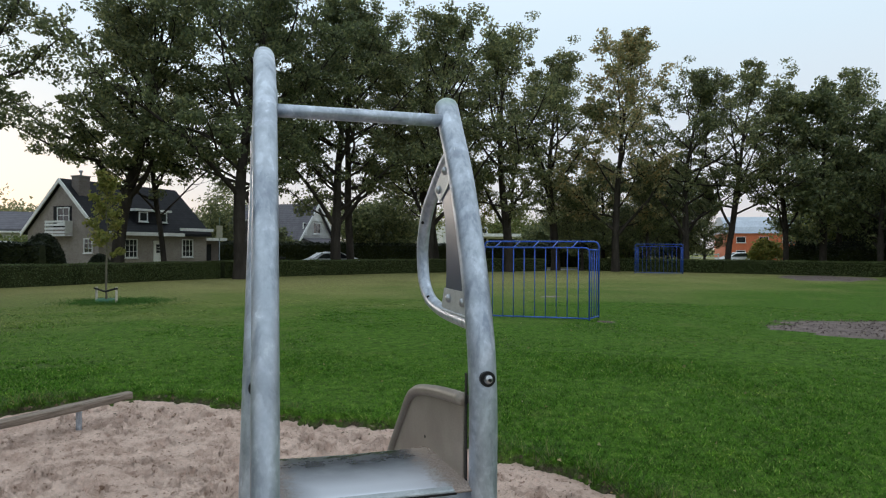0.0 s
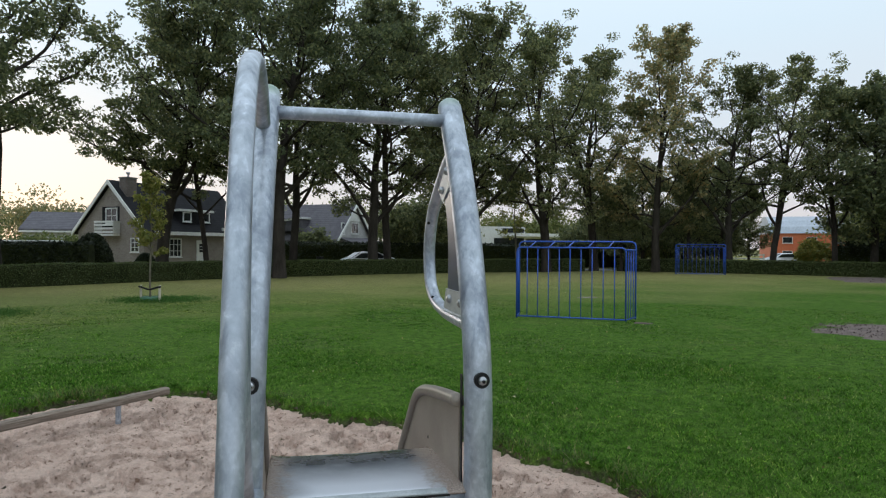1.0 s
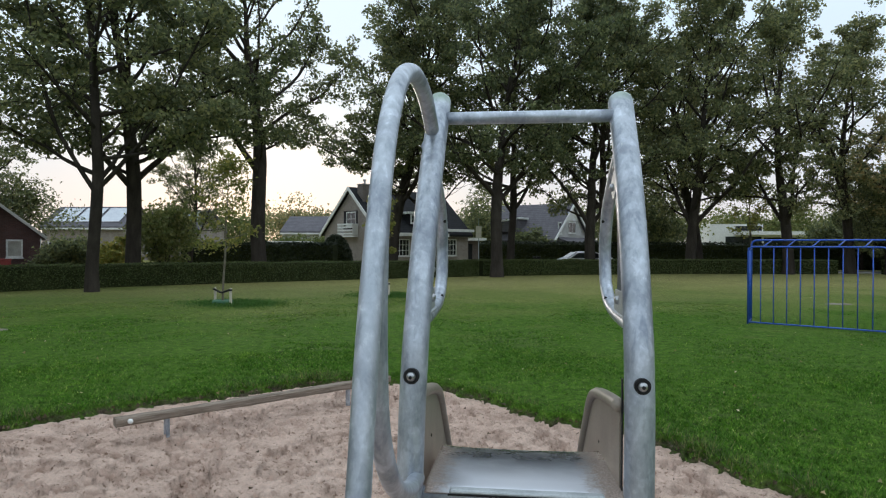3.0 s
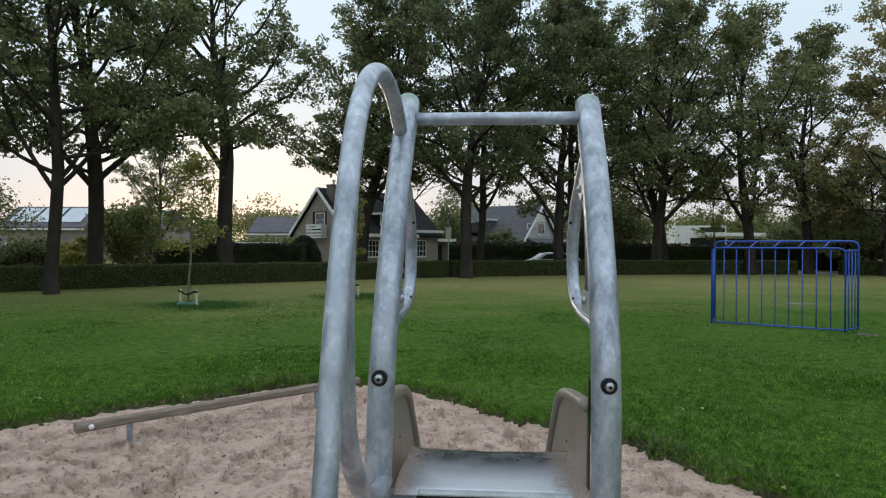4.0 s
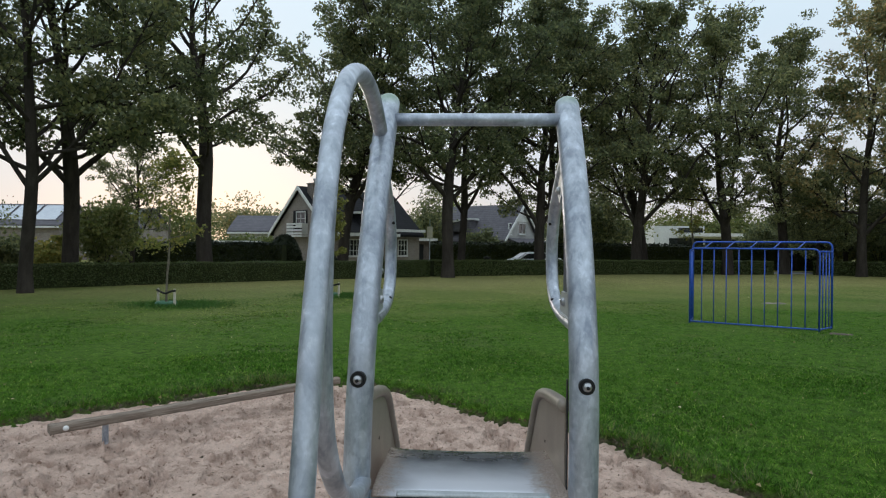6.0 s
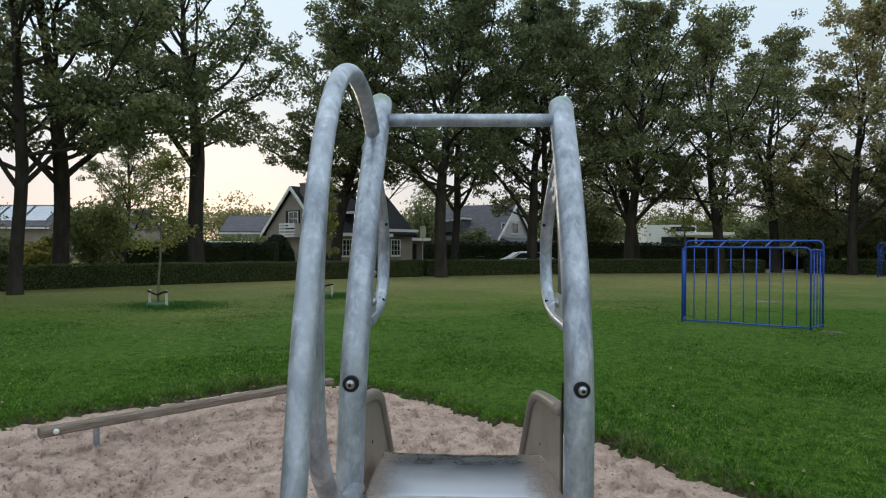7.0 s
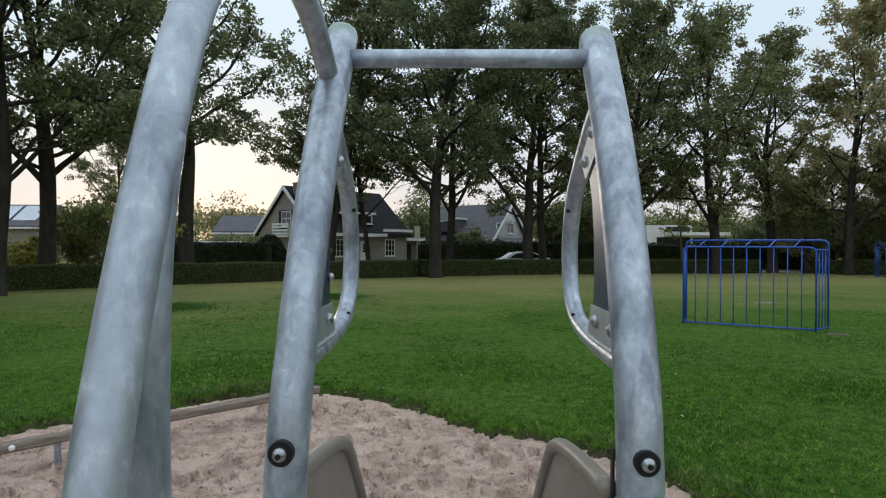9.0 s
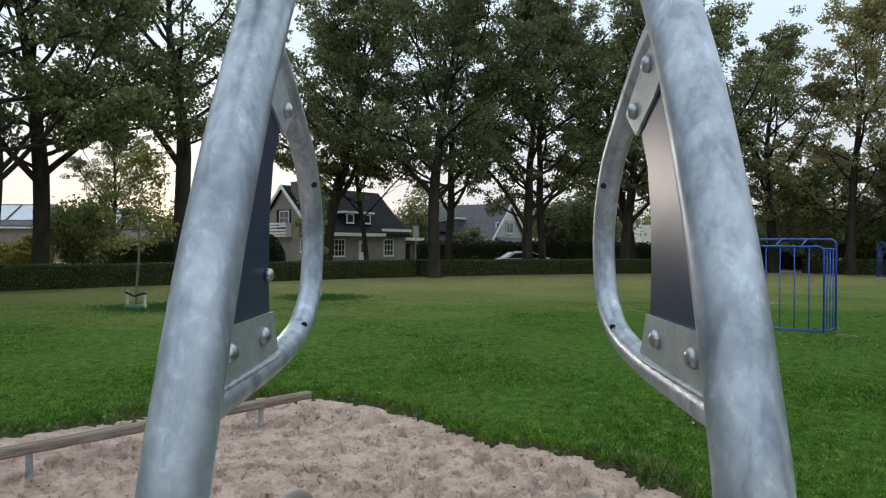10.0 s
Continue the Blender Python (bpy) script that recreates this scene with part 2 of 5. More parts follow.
def blade_mat():
    m, n, l, b = mat("grass_blades", 0.7, 0.0, 0.12)
    geo, c, sep = n.new("ShaderNodeNewGeometry"), n.new("ShaderNodeTexCoord"), n.new("ShaderNodeSeparateXYZ")
    l.new(c.outputs["Object"], sep.inputs[0])
    col = ramp(n, l, geo.outputs["Random Per Island"], [(0.0, (0.026, 0.082, 0.008)), (0.45, (0.080, 0.208, 0.020)), (0.88, (0.145, 0.285, 0.040)), (1.0, (0.34, 0.40, 0.14))])
    straw = ramp(n, l, geo.outputs["Random Per Island"], [(0.0, (0.18, 0.18, 0.05)), (0.5, (0.37, 0.325, 0.125)), (1.0, (0.58, 0.48, 0.25))])
    col = mixed(n, l, dry_zone(n, l, sep, noise_node(n, l, 0.22, 5, 0.6)), col, straw)
    tuft = ramp(n, l, noise_node(n, l, 5.5, 7, 0.78), [(0.34, (0.62, 0.65, 0.62)), (0.46, (0.88, 0.90, 0.88)), (0.56, (1.12, 1.10, 1.05)), (0.68, (1.55, 1.4, 1.3))])
    worn = ramp(n, l, noise_node(n, l, 0.9, 5, 0.65), [(0.35, (0.8, 0.86, 0.8)), (0.55, (1, 1, 1)), (0.72, (1.45, 1.2, 1.2))])
    col = mixed(n, l, 1.0, col, worn, "MULTIPLY")
    col = mixed(n, l, 1.0, col, tuft, "MULTIPLY")
    grain = ramp(n, l, noise_node(n, l, 26, 4, 0.7), [(0.40, (0.42, 0.45, 0.42)), (0.5, (0.97, 0.98, 0.97)), (0.60, (1.55, 1.45, 1.4))])
    col = mixed(n, l, 1.0, col, grain, "MULTIPLY")
    l.new(col, b.inputs["Base Color"])
    tr, mx = n.new("ShaderNodeBsdfTranslucent"), n.new("ShaderNodeMixShader")
    l.new(col, tr.inputs[0])
    mx.inputs[0].default_value = 0.3
    l.new(b.outputs[0], mx.inputs[1])
    l.new(tr.outputs[0], mx.inputs[2])
    l.new(mx.outputs[0], n["Material Output"].inputs[0])
    return m


def sand_mat():
    m, n, l, b = mat("sand", 0.95, 0.0, 0.2)
    big, mid, fine = noise_node(n, l, 0.9, 5, 0.6), noise_node(n, l, 9, 5, 0.65), noise_node(n, l, 160, 3, 0.8)
    col = ramp(n, l, big, [(0.3, (0.63, 0.452, 0.368)), (0.7, (0.73, 0.54, 0.447))])
    broad_tone = ramp(n, l, noise_node(n, l, 3.2, 7, 0.7), [(0.34, (0.74, 0.70, 0.68)), (0.5, (1.0, 1.0, 1.0)), (0.68, (1.10, 1.10, 1.10))])
    col = mixed(n, l, 1.0, col, broad_tone, "MULTIPLY")
    # dark spots scattered by noise paint in the shade of small pits
    pit_shade = ramp(n, l, noise_node(n, l, 17, 6, 0.66, stretch=(1, 1.2, 1)), [(0.345, (0.42, 0.36, 0.32)), (0.385, (0.68, 0.64, 0.61)), (0.415, (0.97, 0.97, 0.97)), (0.7, (1.12, 1.12, 1.12))])
    col = mixed(n, l, 1.0, col, pit_shade, "MULTIPLY")
    clod = noise_node(n, l, 28, 6, 0.68)
    g = ramp(n, l, fine, [(0.2, (0.72, 0.72, 0.72)), (0.8, (1.2, 1.2, 1.2))])
    l.new(mixed(n, l, 1.0, col, g, "MULTIPLY"), b.inputs["Base Color"])
    bumped(n, l, b, clod, 1.0, 0.05)
    return m


def wood_mat():
    m, n, l, b = mat("weathered_wood", 0.85, 0.0, 0.25)
    grain = noise_node(n, l, 14, 5, 0.65, stretch=(0.25, 4, 4), dist=0.6)
    col = ramp(n, l, grain, [(0.3, (0.10, 0.075, 0.06)), (0.5, (0.22, 0.175, 0.14)), (0.72, (0.34, 0.285, 0.235))])
    l.new(col, b.inputs["Base Color"])
    bumped(n, l, b, grain, 0.6, 0.01)
    return m


def brick_mat(name, a, b_, mortar):
    m, n, l, b = mat(name, 0.9, 0.0, 0.2)
    c, t = n.new("ShaderNodeTexCoord"), n.new("ShaderNodeTexBrick")
    sep, comb = n.new("ShaderNodeSeparateXYZ"), n.new("ShaderNodeCombineXYZ")
    l.new(c.outputs["Object"], sep.inputs[0])
    add = n.new("ShaderNodeMath")
    l.new(sep.outputs["X"], add.inputs[0])
    l.new(sep.outputs["Y"], add.inputs[1])
    l.new(add.outputs[0], comb.inputs["X"])
    l.new(sep.outputs["Z"], comb.inputs["Y"])
    l.new(comb.outputs[0], t.inputs["Vector"])
    t.inputs["Color1"].default_value, t.inputs["Color2"].default_value, t.inputs["Mortar"].default_value = (*a, 1), (*b_, 1), (*mortar, 1)
    t.inputs["Scale"].default_value, t.inputs["Mortar Size"].default_value = 1.0, 0.008
    t.inputs["Brick Width"].default_value, t.inputs["Row Height"].default_value = 0.22, 0.065
    big = ramp(n, l, noise_node(n, l, 0.8, 4, 0.6), [(0.3, (0.85,) * 3), (0.7, (1.1,) * 3)])
    l.new(mixed(n, l, 1.0, t.outputs["Color"], big, "MULTIPLY"), b.inputs["Base Color"])
    bumped(n, l, b, t.outputs["Fac"], 0.3, 0.01)
    return m


def tile_mat(name, a, b_):
    m, n, l, b = mat(name, 0.85, 0.0, 0.2)
    c, t = n.new("ShaderNodeTexCoord"), n.new("ShaderNodeTexWave")
    l.new(c.outputs["Object"], t.inputs["Vector"])
    t.bands_direction, t.wave_profile = "Z", "SAW"
    t.inputs["Scale"].default_value, t.inputs["Distortion"].default_value = 1.4, 0.3
    col = ramp(n, l, noise_node(n, l, 1.6, 5, 0.7), [(0.3, a), (0.7, b_)])
    shade = ramp(n, l, t.outputs["Fac"], [(0.0, (0.8,) * 3), (1.0, (1.1,) * 3)])
    l.new(mixed(n, l, 1.0, col, shade, "MULTIPLY"), b.inputs["Base Color"])
    bumped(n, l, b, t.outputs["Fac"], 0.6, 0.03)
    return m


GALV = galvanised()
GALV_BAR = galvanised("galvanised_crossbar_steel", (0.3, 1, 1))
SHEET = steel_sheet()
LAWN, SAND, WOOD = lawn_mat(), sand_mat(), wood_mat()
BOLT = two_tone("polished_bolt_steel", (0.38, 0.385, 0.40), (0.52, 0.53, 0.55), 60, 0.33, 1.0, bump=0.02)
RUBBER = two_tone("black_rubber", (0.010, 0.010, 0.011), (0.018, 0.018, 0.019), 40, 0.5, spec=0.25)
PANEL = two_tone("navy_laminate", (0.010, 0.024, 0.066), (0.015, 0.033, 0.085), 8, 0.33, 0.0, fine=400, bump=0.05, dist=0.002)
PLATE = two_tone("zinc_plate", (0.40, 0.43, 0.45), (0.55, 0.58, 0.60), 22, 0.5, 0.7, bump=0.05, dist=0.002)
CHEEK = two_tone("taupe_coated_steel", (0.235, 0.195, 0.16), (0.32, 0.272, 0.225), 7, 0.42, 0.0, fine=180, bump=0.15, dist=0.002)
BLUE = two_tone("blue_paint", (0.014, 0.065, 0.38), (0.024, 0.105, 0.52), 6, 0.4, 0.0, fine=60, bump=0.08, dist=0.002)
BARK = two_tone("oak_bark", (0.030, 0.025, 0.021), (0.072, 0.060, 0.050), 3.0, 0.95, fine=22, bump=0.9, dist=0.05, spec=0.15, stretch=(1, 1, 0.3))
PALE_BARK = two_tone("young_bark", (0.10, 0.085, 0.06), (0.19, 0.165, 0.12), 8, 0.9, bump=0.3)
STAKE = two_tone("pale_stake_wood", (0.46, 0.41, 0.33), (0.62, 0.57, 0.48), 9, 0.85, bump=0.3)
BAG = two_tone("green_plastic", (0.03, 0.11, 0.06), (0.05, 0.16, 0.09), 12, 0.5)
OAK_LEAF = leaf_mat("oak_leaves", (0.090, 0.110, 0.063), (0.160, 0.186, 0.094), (0.300, 0.304, 0.138), 0.48)
GOLD_LEAF = leaf_mat("turning_leaves", (0.19, 0.21, 0.12), (0.31, 0.30, 0.16), (0.50, 0.36, 0.17), 0.5)
LIME_LEAF = leaf_mat("young_tree_leaves", (0.15, 0.17, 0.045), (0.27, 0.27, 0.07), (0.44, 0.36, 0.11), 0.5)
HEDGE_LEAF = leaf_mat("hedge_leaves", (0.066, 0.092, 0.030), (0.095, 0.124, 0.042), (0.130, 0.145, 0.055), 0.15)
# solid fill behind the leaves of hedges and clipped bushes, darker than they are
HEDGE_CORE = two_tone("hedge_dark_core", (0.020, 0.026, 0.010), (0.044, 0.052, 0.020), 1.5, 0.95, bump=0.8, dist=0.06, spec=0.1)
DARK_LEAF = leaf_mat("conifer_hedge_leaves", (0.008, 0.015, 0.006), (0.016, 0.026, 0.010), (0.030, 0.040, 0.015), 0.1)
SHRUB_LEAF = leaf_mat("shrub_leaves", (0.10, 0.125, 0.042), (0.175, 0.205, 0.066), (0.29, 0.28, 0.11), 0.4)
BLADE = blade_mat()
DARK_BLADE = leaf_mat("rank_grass", (0.026, 0.085, 0.012), (0.050, 0.135, 0.020), (0.08, 0.18, 0.035), 0.3)
EDGE_BLADE = leaf_mat("rank_edge_grass", (0.022, 0.050, 0.008), (0.060, 0.105, 0.020), (0.24, 0.21, 0.09), 0.2)
LITTER = leaf_mat("brown_litter", (0.05, 0.035, 0.022), (0.09, 0.065, 0.04), (0.20, 0.15, 0.09), 0.05)
FALLEN = leaf_mat("fallen_leaves", (0.18, 0.13, 0.06), (0.34, 0.28, 0.14), (0.55, 0.50, 0.36), 0.1)
DRY_EARTH = two_tone("dry_sandy_earth", (0.17, 0.15, 0.125), (0.29, 0.255, 0.22), 3.0, 0.95, fine=11, bump=0.8, dist=0.05, spec=0.15)
MULCH = two_tone("worn_bare_earth", (0.125, 0.097, 0.088), (0.215, 0.168, 0.153), 3.5, 0.95, fine=12, bump=0.8, dist=0.06, spec=0.15)
BRICK = brick_mat("buff_grey_brick", (0.215, 0.175, 0.155), (0.285, 0.24, 0.215), (0.33, 0.31, 0.29))
BRICK_DARK = brick_mat("dark_brown_brick", (0.105, 0.080, 0.074), (0.145, 0.112, 0.102), (0.18, 0.16, 0.155))
BRICK_CHIM = brick_mat("brown_grey_chimney_brick", (0.15, 0.12, 0.105), (0.20, 0.165, 0.145), (0.22, 0.20, 0.19))
BRICK_MAROON = brick_mat("maroon_brick", (0.095, 0.050, 0.048), (0.135, 0.070, 0.064), (0.13, 0.10, 0.10))
TRIM = two_tone("pale_grey_trim_paint", (0.50, 0.49, 0.47), (0.62, 0.61, 0.59), 2, 0.6, bump=0.1)
BRICK_GREY = brick_mat("pale_grey_brick", (0.42, 0.41, 0.41), (0.50, 0.485, 0.48), (0.50, 0.49, 0.48))
TILE = tile_mat("anthracite_roof_tiles", (0.010, 0.010, 0.012), (0.020, 0.020, 0.023))
TILE_GREY = tile_mat("grey_roof_tiles", (0.10, 0.094, 0.108), (0.155, 0.147, 0.163))
TILE_BROWN = tile_mat("brown_roof_tiles", (0.085, 0.062, 0.05), (0.13, 0.10, 0.085))
WHITE = two_tone("white_paint", (0.66, 0.66, 0.65), (0.80, 0.80, 0.79), 1.5, 0.5, bump=0.05)
STUCCO = two_tone("white_render", (0.68, 0.67, 0.65), (0.80, 0.79, 0.78), 0.6, 0.85, bump=0.2)
ORANGE = two_tone("orange_cladding", (0.55, 0.13, 0.055), (0.66, 0.18, 0.08), 0.6, 0.6, bump=0.1)
METAL_ROOF = two_tone("grey_metal_roof", (0.36, 0.40, 0.46), (0.46, 0.50, 0.56), 0.5, 0.45, 0.4, bump=0.05)
# pale base colour paints the sky's glare onto the panels
SOLAR = two_tone("sky_glare_solar_glass", (0.42, 0.45, 0.5), (0.52, 0.55, 0.6), 2, 0.15, 0.6, bump=0.01, spec=0.9)
PAVING = two_tone("grey_paving", (0.20, 0.19, 0.18), (0.30, 0.285, 0.27), 1.0, 0.9, bump=0.4)
ASPHALT = two_tone("asphalt", (0.045, 0.045, 0.047), (0.065, 0.064, 0.064), 1.5, 0.9, bump=0.3)
CAR_PAINT = two_tone("silver_car_paint", (0.74, 0.75, 0.77), (0.82, 0.83, 0.85), 2, 0.25, 0.0, bump=0.0)
SIGN = two_tone("cream_sign_sheet", (0.50, 0.47, 0.36), (0.60, 0.57, 0.46), 4, 0.5, bump=0.02)
CURTAIN = two_tone("pale_curtain", (0.35, 0.33, 0.30), (0.50, 0.48, 0.44), 3, 0.9)


def glass_mat():
    m, n, l, b = mat("window_glass", 0.04, 0.0, 0.6)
    l.new(ramp(n, l, noise_node(n, l, 1.2, 3), [(0.4, (0.015, 0.017, 0.02)), (0.7, (0.05, 0.052, 0.055))]), b.inputs["Base Color"])
    return m


GLASS = glass_mat()


# ---- geometry helpers ----
def mesh_of(name, verts, faces, material, smooth=False):
    me = bpy.data.meshes.new(name)
    me.from_pydata([tuple(v) for v in verts], [], faces)
    me.materials.append(material)
    if smooth:
        me.polygons.foreach_set("use_smooth", np.ones(len(me.polygons), bool))
    me.update()
    return me


def thing(name, at=(0, 0, 0), turn=0.0):
    ob = new(name)
    ob.empty_display_size = 0.1
    ob.matrix_world = pose(*at, 0, 0, turn)
    return ob


def part(name, geo, material, parent, label="", smooth=False):
    """One mesh under a thing; geo is (verts, faces)."""
    ob = new(name, mesh_of(name, geo[0], geo[1], material, smooth))
    ob.parent = parent
    if label:
        tagged(ob, label)
    return ob


def single(name, geo, material, smooth=False):
    return new(name, mesh_of(name, geo[0], geo[1], material, smooth))


def join(*geos):
    verts, faces = [], []
    for v, f in geos:
        k = len(verts)
        verts += list(v)
        faces += [tuple(i + k for i in p) for p in f]
    return verts, faces


def box(x0, y0, z0, x1, y1, z1, bevel=0.0):
    bm = bmesh.new()
    bmesh.ops.create_cube(bm, size=1)
    for v in bm.verts:
        v.co = Vector(((x0 + x1) / 2 + v.co.x * (x1 - x0), (y0 + y1) / 2 + v.co.y * (y1 - y0), (z0 + z1) / 2 + v.co.z * (z1 - z0)))
    if bevel:
        bmesh.ops.bevel(bm, geom=bm.edges[:], offset=bevel, segments=2, profile=0.5, affect="EDGES")
    bm.verts.index_update()
    out = [tuple(v.co) for v in bm.verts], [tuple(v.index for v in f.verts) for f in bm.faces]
    bm.free()
    return out


def smooth_line(pts, steps=8):
    """A Catmull-Rom curve through a few points."""
    p = [Vector(q) for q in pts]
    p = [p[0] * 2 - p[1]] + p + [p[-1] * 2 - p[-2]]
    out = []
    for i in range(1, len(p) - 2):
        for k in range(steps):
            t = k / steps
            a, b, c, d = p[i - 1], p[i], p[i + 1], p[i + 2]
            out.append(0.5 * (2 * b + (c - a) * t + (2 * a - 5 * b + 4 * c - d) * t * t + (3 * b - a - 3 * c + d) * t ** 3))
    out.append(p[-2])
    return out


def tube(pts, radius, sides=12, cap=True, dome=False):
    """A round bar along points; radius is one number or one a point. dome rounds its last end."""
    pts = [Vector(p) for p in pts]
    rad = list(radius) if hasattr(radius, "__len__") else [radius] * len(pts)
    if dome:
        d = (pts[-1] - pts[-2]).normalized()
        r, end = rad[-1], pts[-1]
        for k in (0.35, 0.65, 0.85, 0.97):
            pts.append(end + d * r * k * 0.75)
            rad.append(r * math.sqrt(1 - k * k))
    verts, faces, side = [], [], None
    for i, p in enumerate(pts):
        d = (pts[min(i + 1, len(pts) - 1)] - pts[max(i - 1, 0)]).normalized()
        if side is None:
            side = d.cross(Vector((0.31, 0.95, 0.1)) if abs(d.y) < 0.9 else Vector((1, 0.1, 0.2))).normalized()
        side = (side - d * side.dot(d)).normalized()
        up = d.cross(side)
        for k in range(sides):
            a = 2 * math.pi * k / sides
            verts.append(p + (side * math.cos(a) + up * math.sin(a)) * rad[i])
    for i in range(len(pts) - 1):
        for k in range(sides):
            k2 = (k + 1) % sides
            faces.append((i * sides + k, i * sides + k2, (i + 1) * sides + k2, (i + 1) * sides + k))
    if cap:
        faces.append(tuple(range(sides - 1, -1, -1)))
        faces.append(tuple((len(pts) - 1) * sides + k for k in range(sides)))
    return verts, faces


def prism(outline, axis, a, b):
    """An outline of 2D points drawn out from a to b along x, y or z."""
    def v(p, h):
        return {"x": (h, p[0], p[1]), "y": (p[0], h, p[1]), "z": (p[0], p[1], h)}[axis]
    n = len(outline)
    verts = [v(p, a) for p in outline] + [v(p, b) for p in outline]
    faces = [tuple(range(n)), tuple(range(2 * n - 1, n - 1, -1))]
    faces += [(i, i + n, (i + 1) % n + n, (i + 1) % n) for i in range(n)]
    bm = bmesh.new()
    vs = [bm.verts.new(q) for q in verts]
    for f in faces:
        bm.faces.new([vs[i] for i in f])
    bmesh.ops.recalc_face_normals(bm, faces=bm.faces)
    bm.verts.index_update()
    out = [tuple(q.co) for q in bm.verts], [tuple(q.index for q in f.verts) for f in bm.faces]
    bm.free()
    return out


def leaf_cards(centres, size, rng, flat=0.0, ratio=0.6):
    """A small folded leaf or clump at each centre, turned at random: verts and faces as arrays."""
    n = len(centres)
    a = rng.normal(size=(n, 3))
    a[:, 2] *= 1 - flat
    a /= np.linalg.norm(a, axis=1)[:, None]
    r = rng.normal(size=(n, 3))
    b = np.cross(a, r)
    b /= np.linalg.norm(b, axis=1)[:, None]
    s = (size * rng.uniform(0.6, 1.35, n))[:, None]
    v = np.stack([centres + a * s * 0.6, centres - a * s * 0.35 + b * s * 0.6 * ratio, centres - a * s * 0.35 - b * s * 0.6 * ratio], 1).reshape(-1, 3)
    f = np.arange(3 * n).reshape(n, 3)
    return v, f


def leaf_kites(centres, size, rng, ratio=0.62):
    """A broad four-cornered leaf at each centre, turned at random."""
    n = len(centres)
    a = rng.normal(size=(n, 3))
    a /= np.linalg.norm(a, axis=1)[:, None]
    b = np.cross(a, rng.normal(size=(n, 3)))
    b /= np.linalg.norm(b, axis=1)[:, None]
    s = (size * rng.uniform(0.65, 1.3, n))[:, None]
    v = np.stack([centres - a * s * 0.5, centres + a * s * 0.08 + b * s * ratio * 0.5, centres + a * s * 0.5, centres + a * s * 0.08 - b * s * ratio * 0.5], 1).reshape(-1, 3)
    return v, np.arange(4 * n).reshape(n, 4)


def array_mesh(name, verts, faces, material):
    me = bpy.data.meshes.new(name)
    k = faces.shape[1]
    me.vertices.add(len(verts))
    me.vertices.foreach_set("co", np.asarray(verts, np.float32).ravel())
    me.loops.add(faces.size)
    me.loops.foreach_set("vertex_index", faces.ravel().astype(np.int32))
    me.polygons.add(len(faces))
    me.polygons.foreach_set("loop_start", np.arange(0, faces.size, k, dtype=np.int32))
    me.materials.append(material)
    me.update(calc_edges=True)
    return me


# ---- ground ----
PIT = [(-5.9, 4.0), (-5.5, 5.0), (-4.85, 5.86), (-4.2, 6.35), (-3.6, 6.85), (-3.0, 7.45), (-2.5, 7.9), (-1.8, 7.85), (-1.05, 7.48), (-0.35, 6.93),
       (0.1, 6.4), (0.6, 6.0), (1.1, 5.75), (1.55, 5.2), (1.93, 4.5), (2.3, 4.0), (2.6, 3.3), (2.9, 2.3), (3.1, 0.8), (3.0, -1.5),
       (2.0, -3.5), (-1.0, -4.5), (-4.0, -3.8), (-5.8, -1.5), (-6.2, 1.5)]


def inside_by(x, y, loop):
    """How far points lie inside a closed outline (negative: outside)."""
    best, odd = np.full(x.shape, 1e9), np.zeros(x.shape, bool)
    for (ax, ay), (bx, by) in zip(loop, loop[1:] + loop[:1]):
        dx, dy = bx - ax, by - ay
        t = np.clip(((x - ax) * dx + (y - ay) * dy) / (dx * dx + dy * dy), 0, 1)
        best = np.minimum(best, np.hypot(x - ax - t * dx, y - ay - t * dy))
        cross = ((ay > y) != (by > y)) & (x < (bx - ax) * (y - ay) / (by - ay + 1e-12) + ax)
        odd ^= cross
    return np.where(odd, best, -best)


def wobble(x, y, scale, seed=0.0):
    """Cheap smooth unevenness."""
    out = np.zeros_like(x)
    rng = np.random.default_rng(int(seed * 10) + 5)
    for k in range(7):
        a, p = rng.uniform(0, 2 * math.pi, 2)
        f = scale * rng.uniform(0.6, 1.9)
        out += np.sin((x * math.cos(a) + y * math.sin(a)) * f + p) / 7
    return out * 1.6


def ragged_edge(x, y):
    """How far the turf's broken edge wanders from the pit's outline."""
    return 0.10 * wobble(x, y, 5.0, 1) + 0.10 * wobble(x, y, 14.0, 2) + 0.06 * wobble(x, y, 38.0, 9)


def grid_faces(nx, ny):
    i = np.arange(nx * ny).reshape(ny, nx)
    return np.stack([i[:-1, :-1], i[:-1, 1:], i[1:, 1:], i[1:, :-1]], -1).reshape(-1, 4)


def axis_steps(a, b, fine, far):
    """Even fine steps from a to b, then ever wider ones out to far on both sides."""
    mid = list(np.arange(a, b + 1e-6, fine))
    low, high, s = [a], [mid[-1]], fine
    while low[-1] > -far or high[-1] < far:
        s *= 1.22
        low.append(max(low[-1] - s, -far - 1))
        high.append(min(high[-1] + s, far + 1))
    low = sorted(set(low[1:]))
    high = sorted(set(high[1:]))
    return np.array(low + mid + high)


gx, gy = axis_steps(-6.6, 3.8, 0.034, 3000), axis_steps(3.2, 8.6, 0.034, 3000)
gy = np.concatenate([gy[gy < -5.0], np.arange(-4.95, 3.18, 0.12), gy[gy >= 3.2]])
X, Y = np.meshgrid(gx, gy)
edge = inside_by(X, Y, PIT) + ragged_edge(X, Y)
near = np.clip(1 - np.hypot(X, Y - 3) / 60, 0, 1)
Z = -0.20 * np.clip(edge / 0.16, 0, 1) + 0.035 * np.exp(-((edge + 0.12) / 0.12) ** 2) + 0.02 * wobble(X, Y, 1.1, 3) * near * (edge < 0)
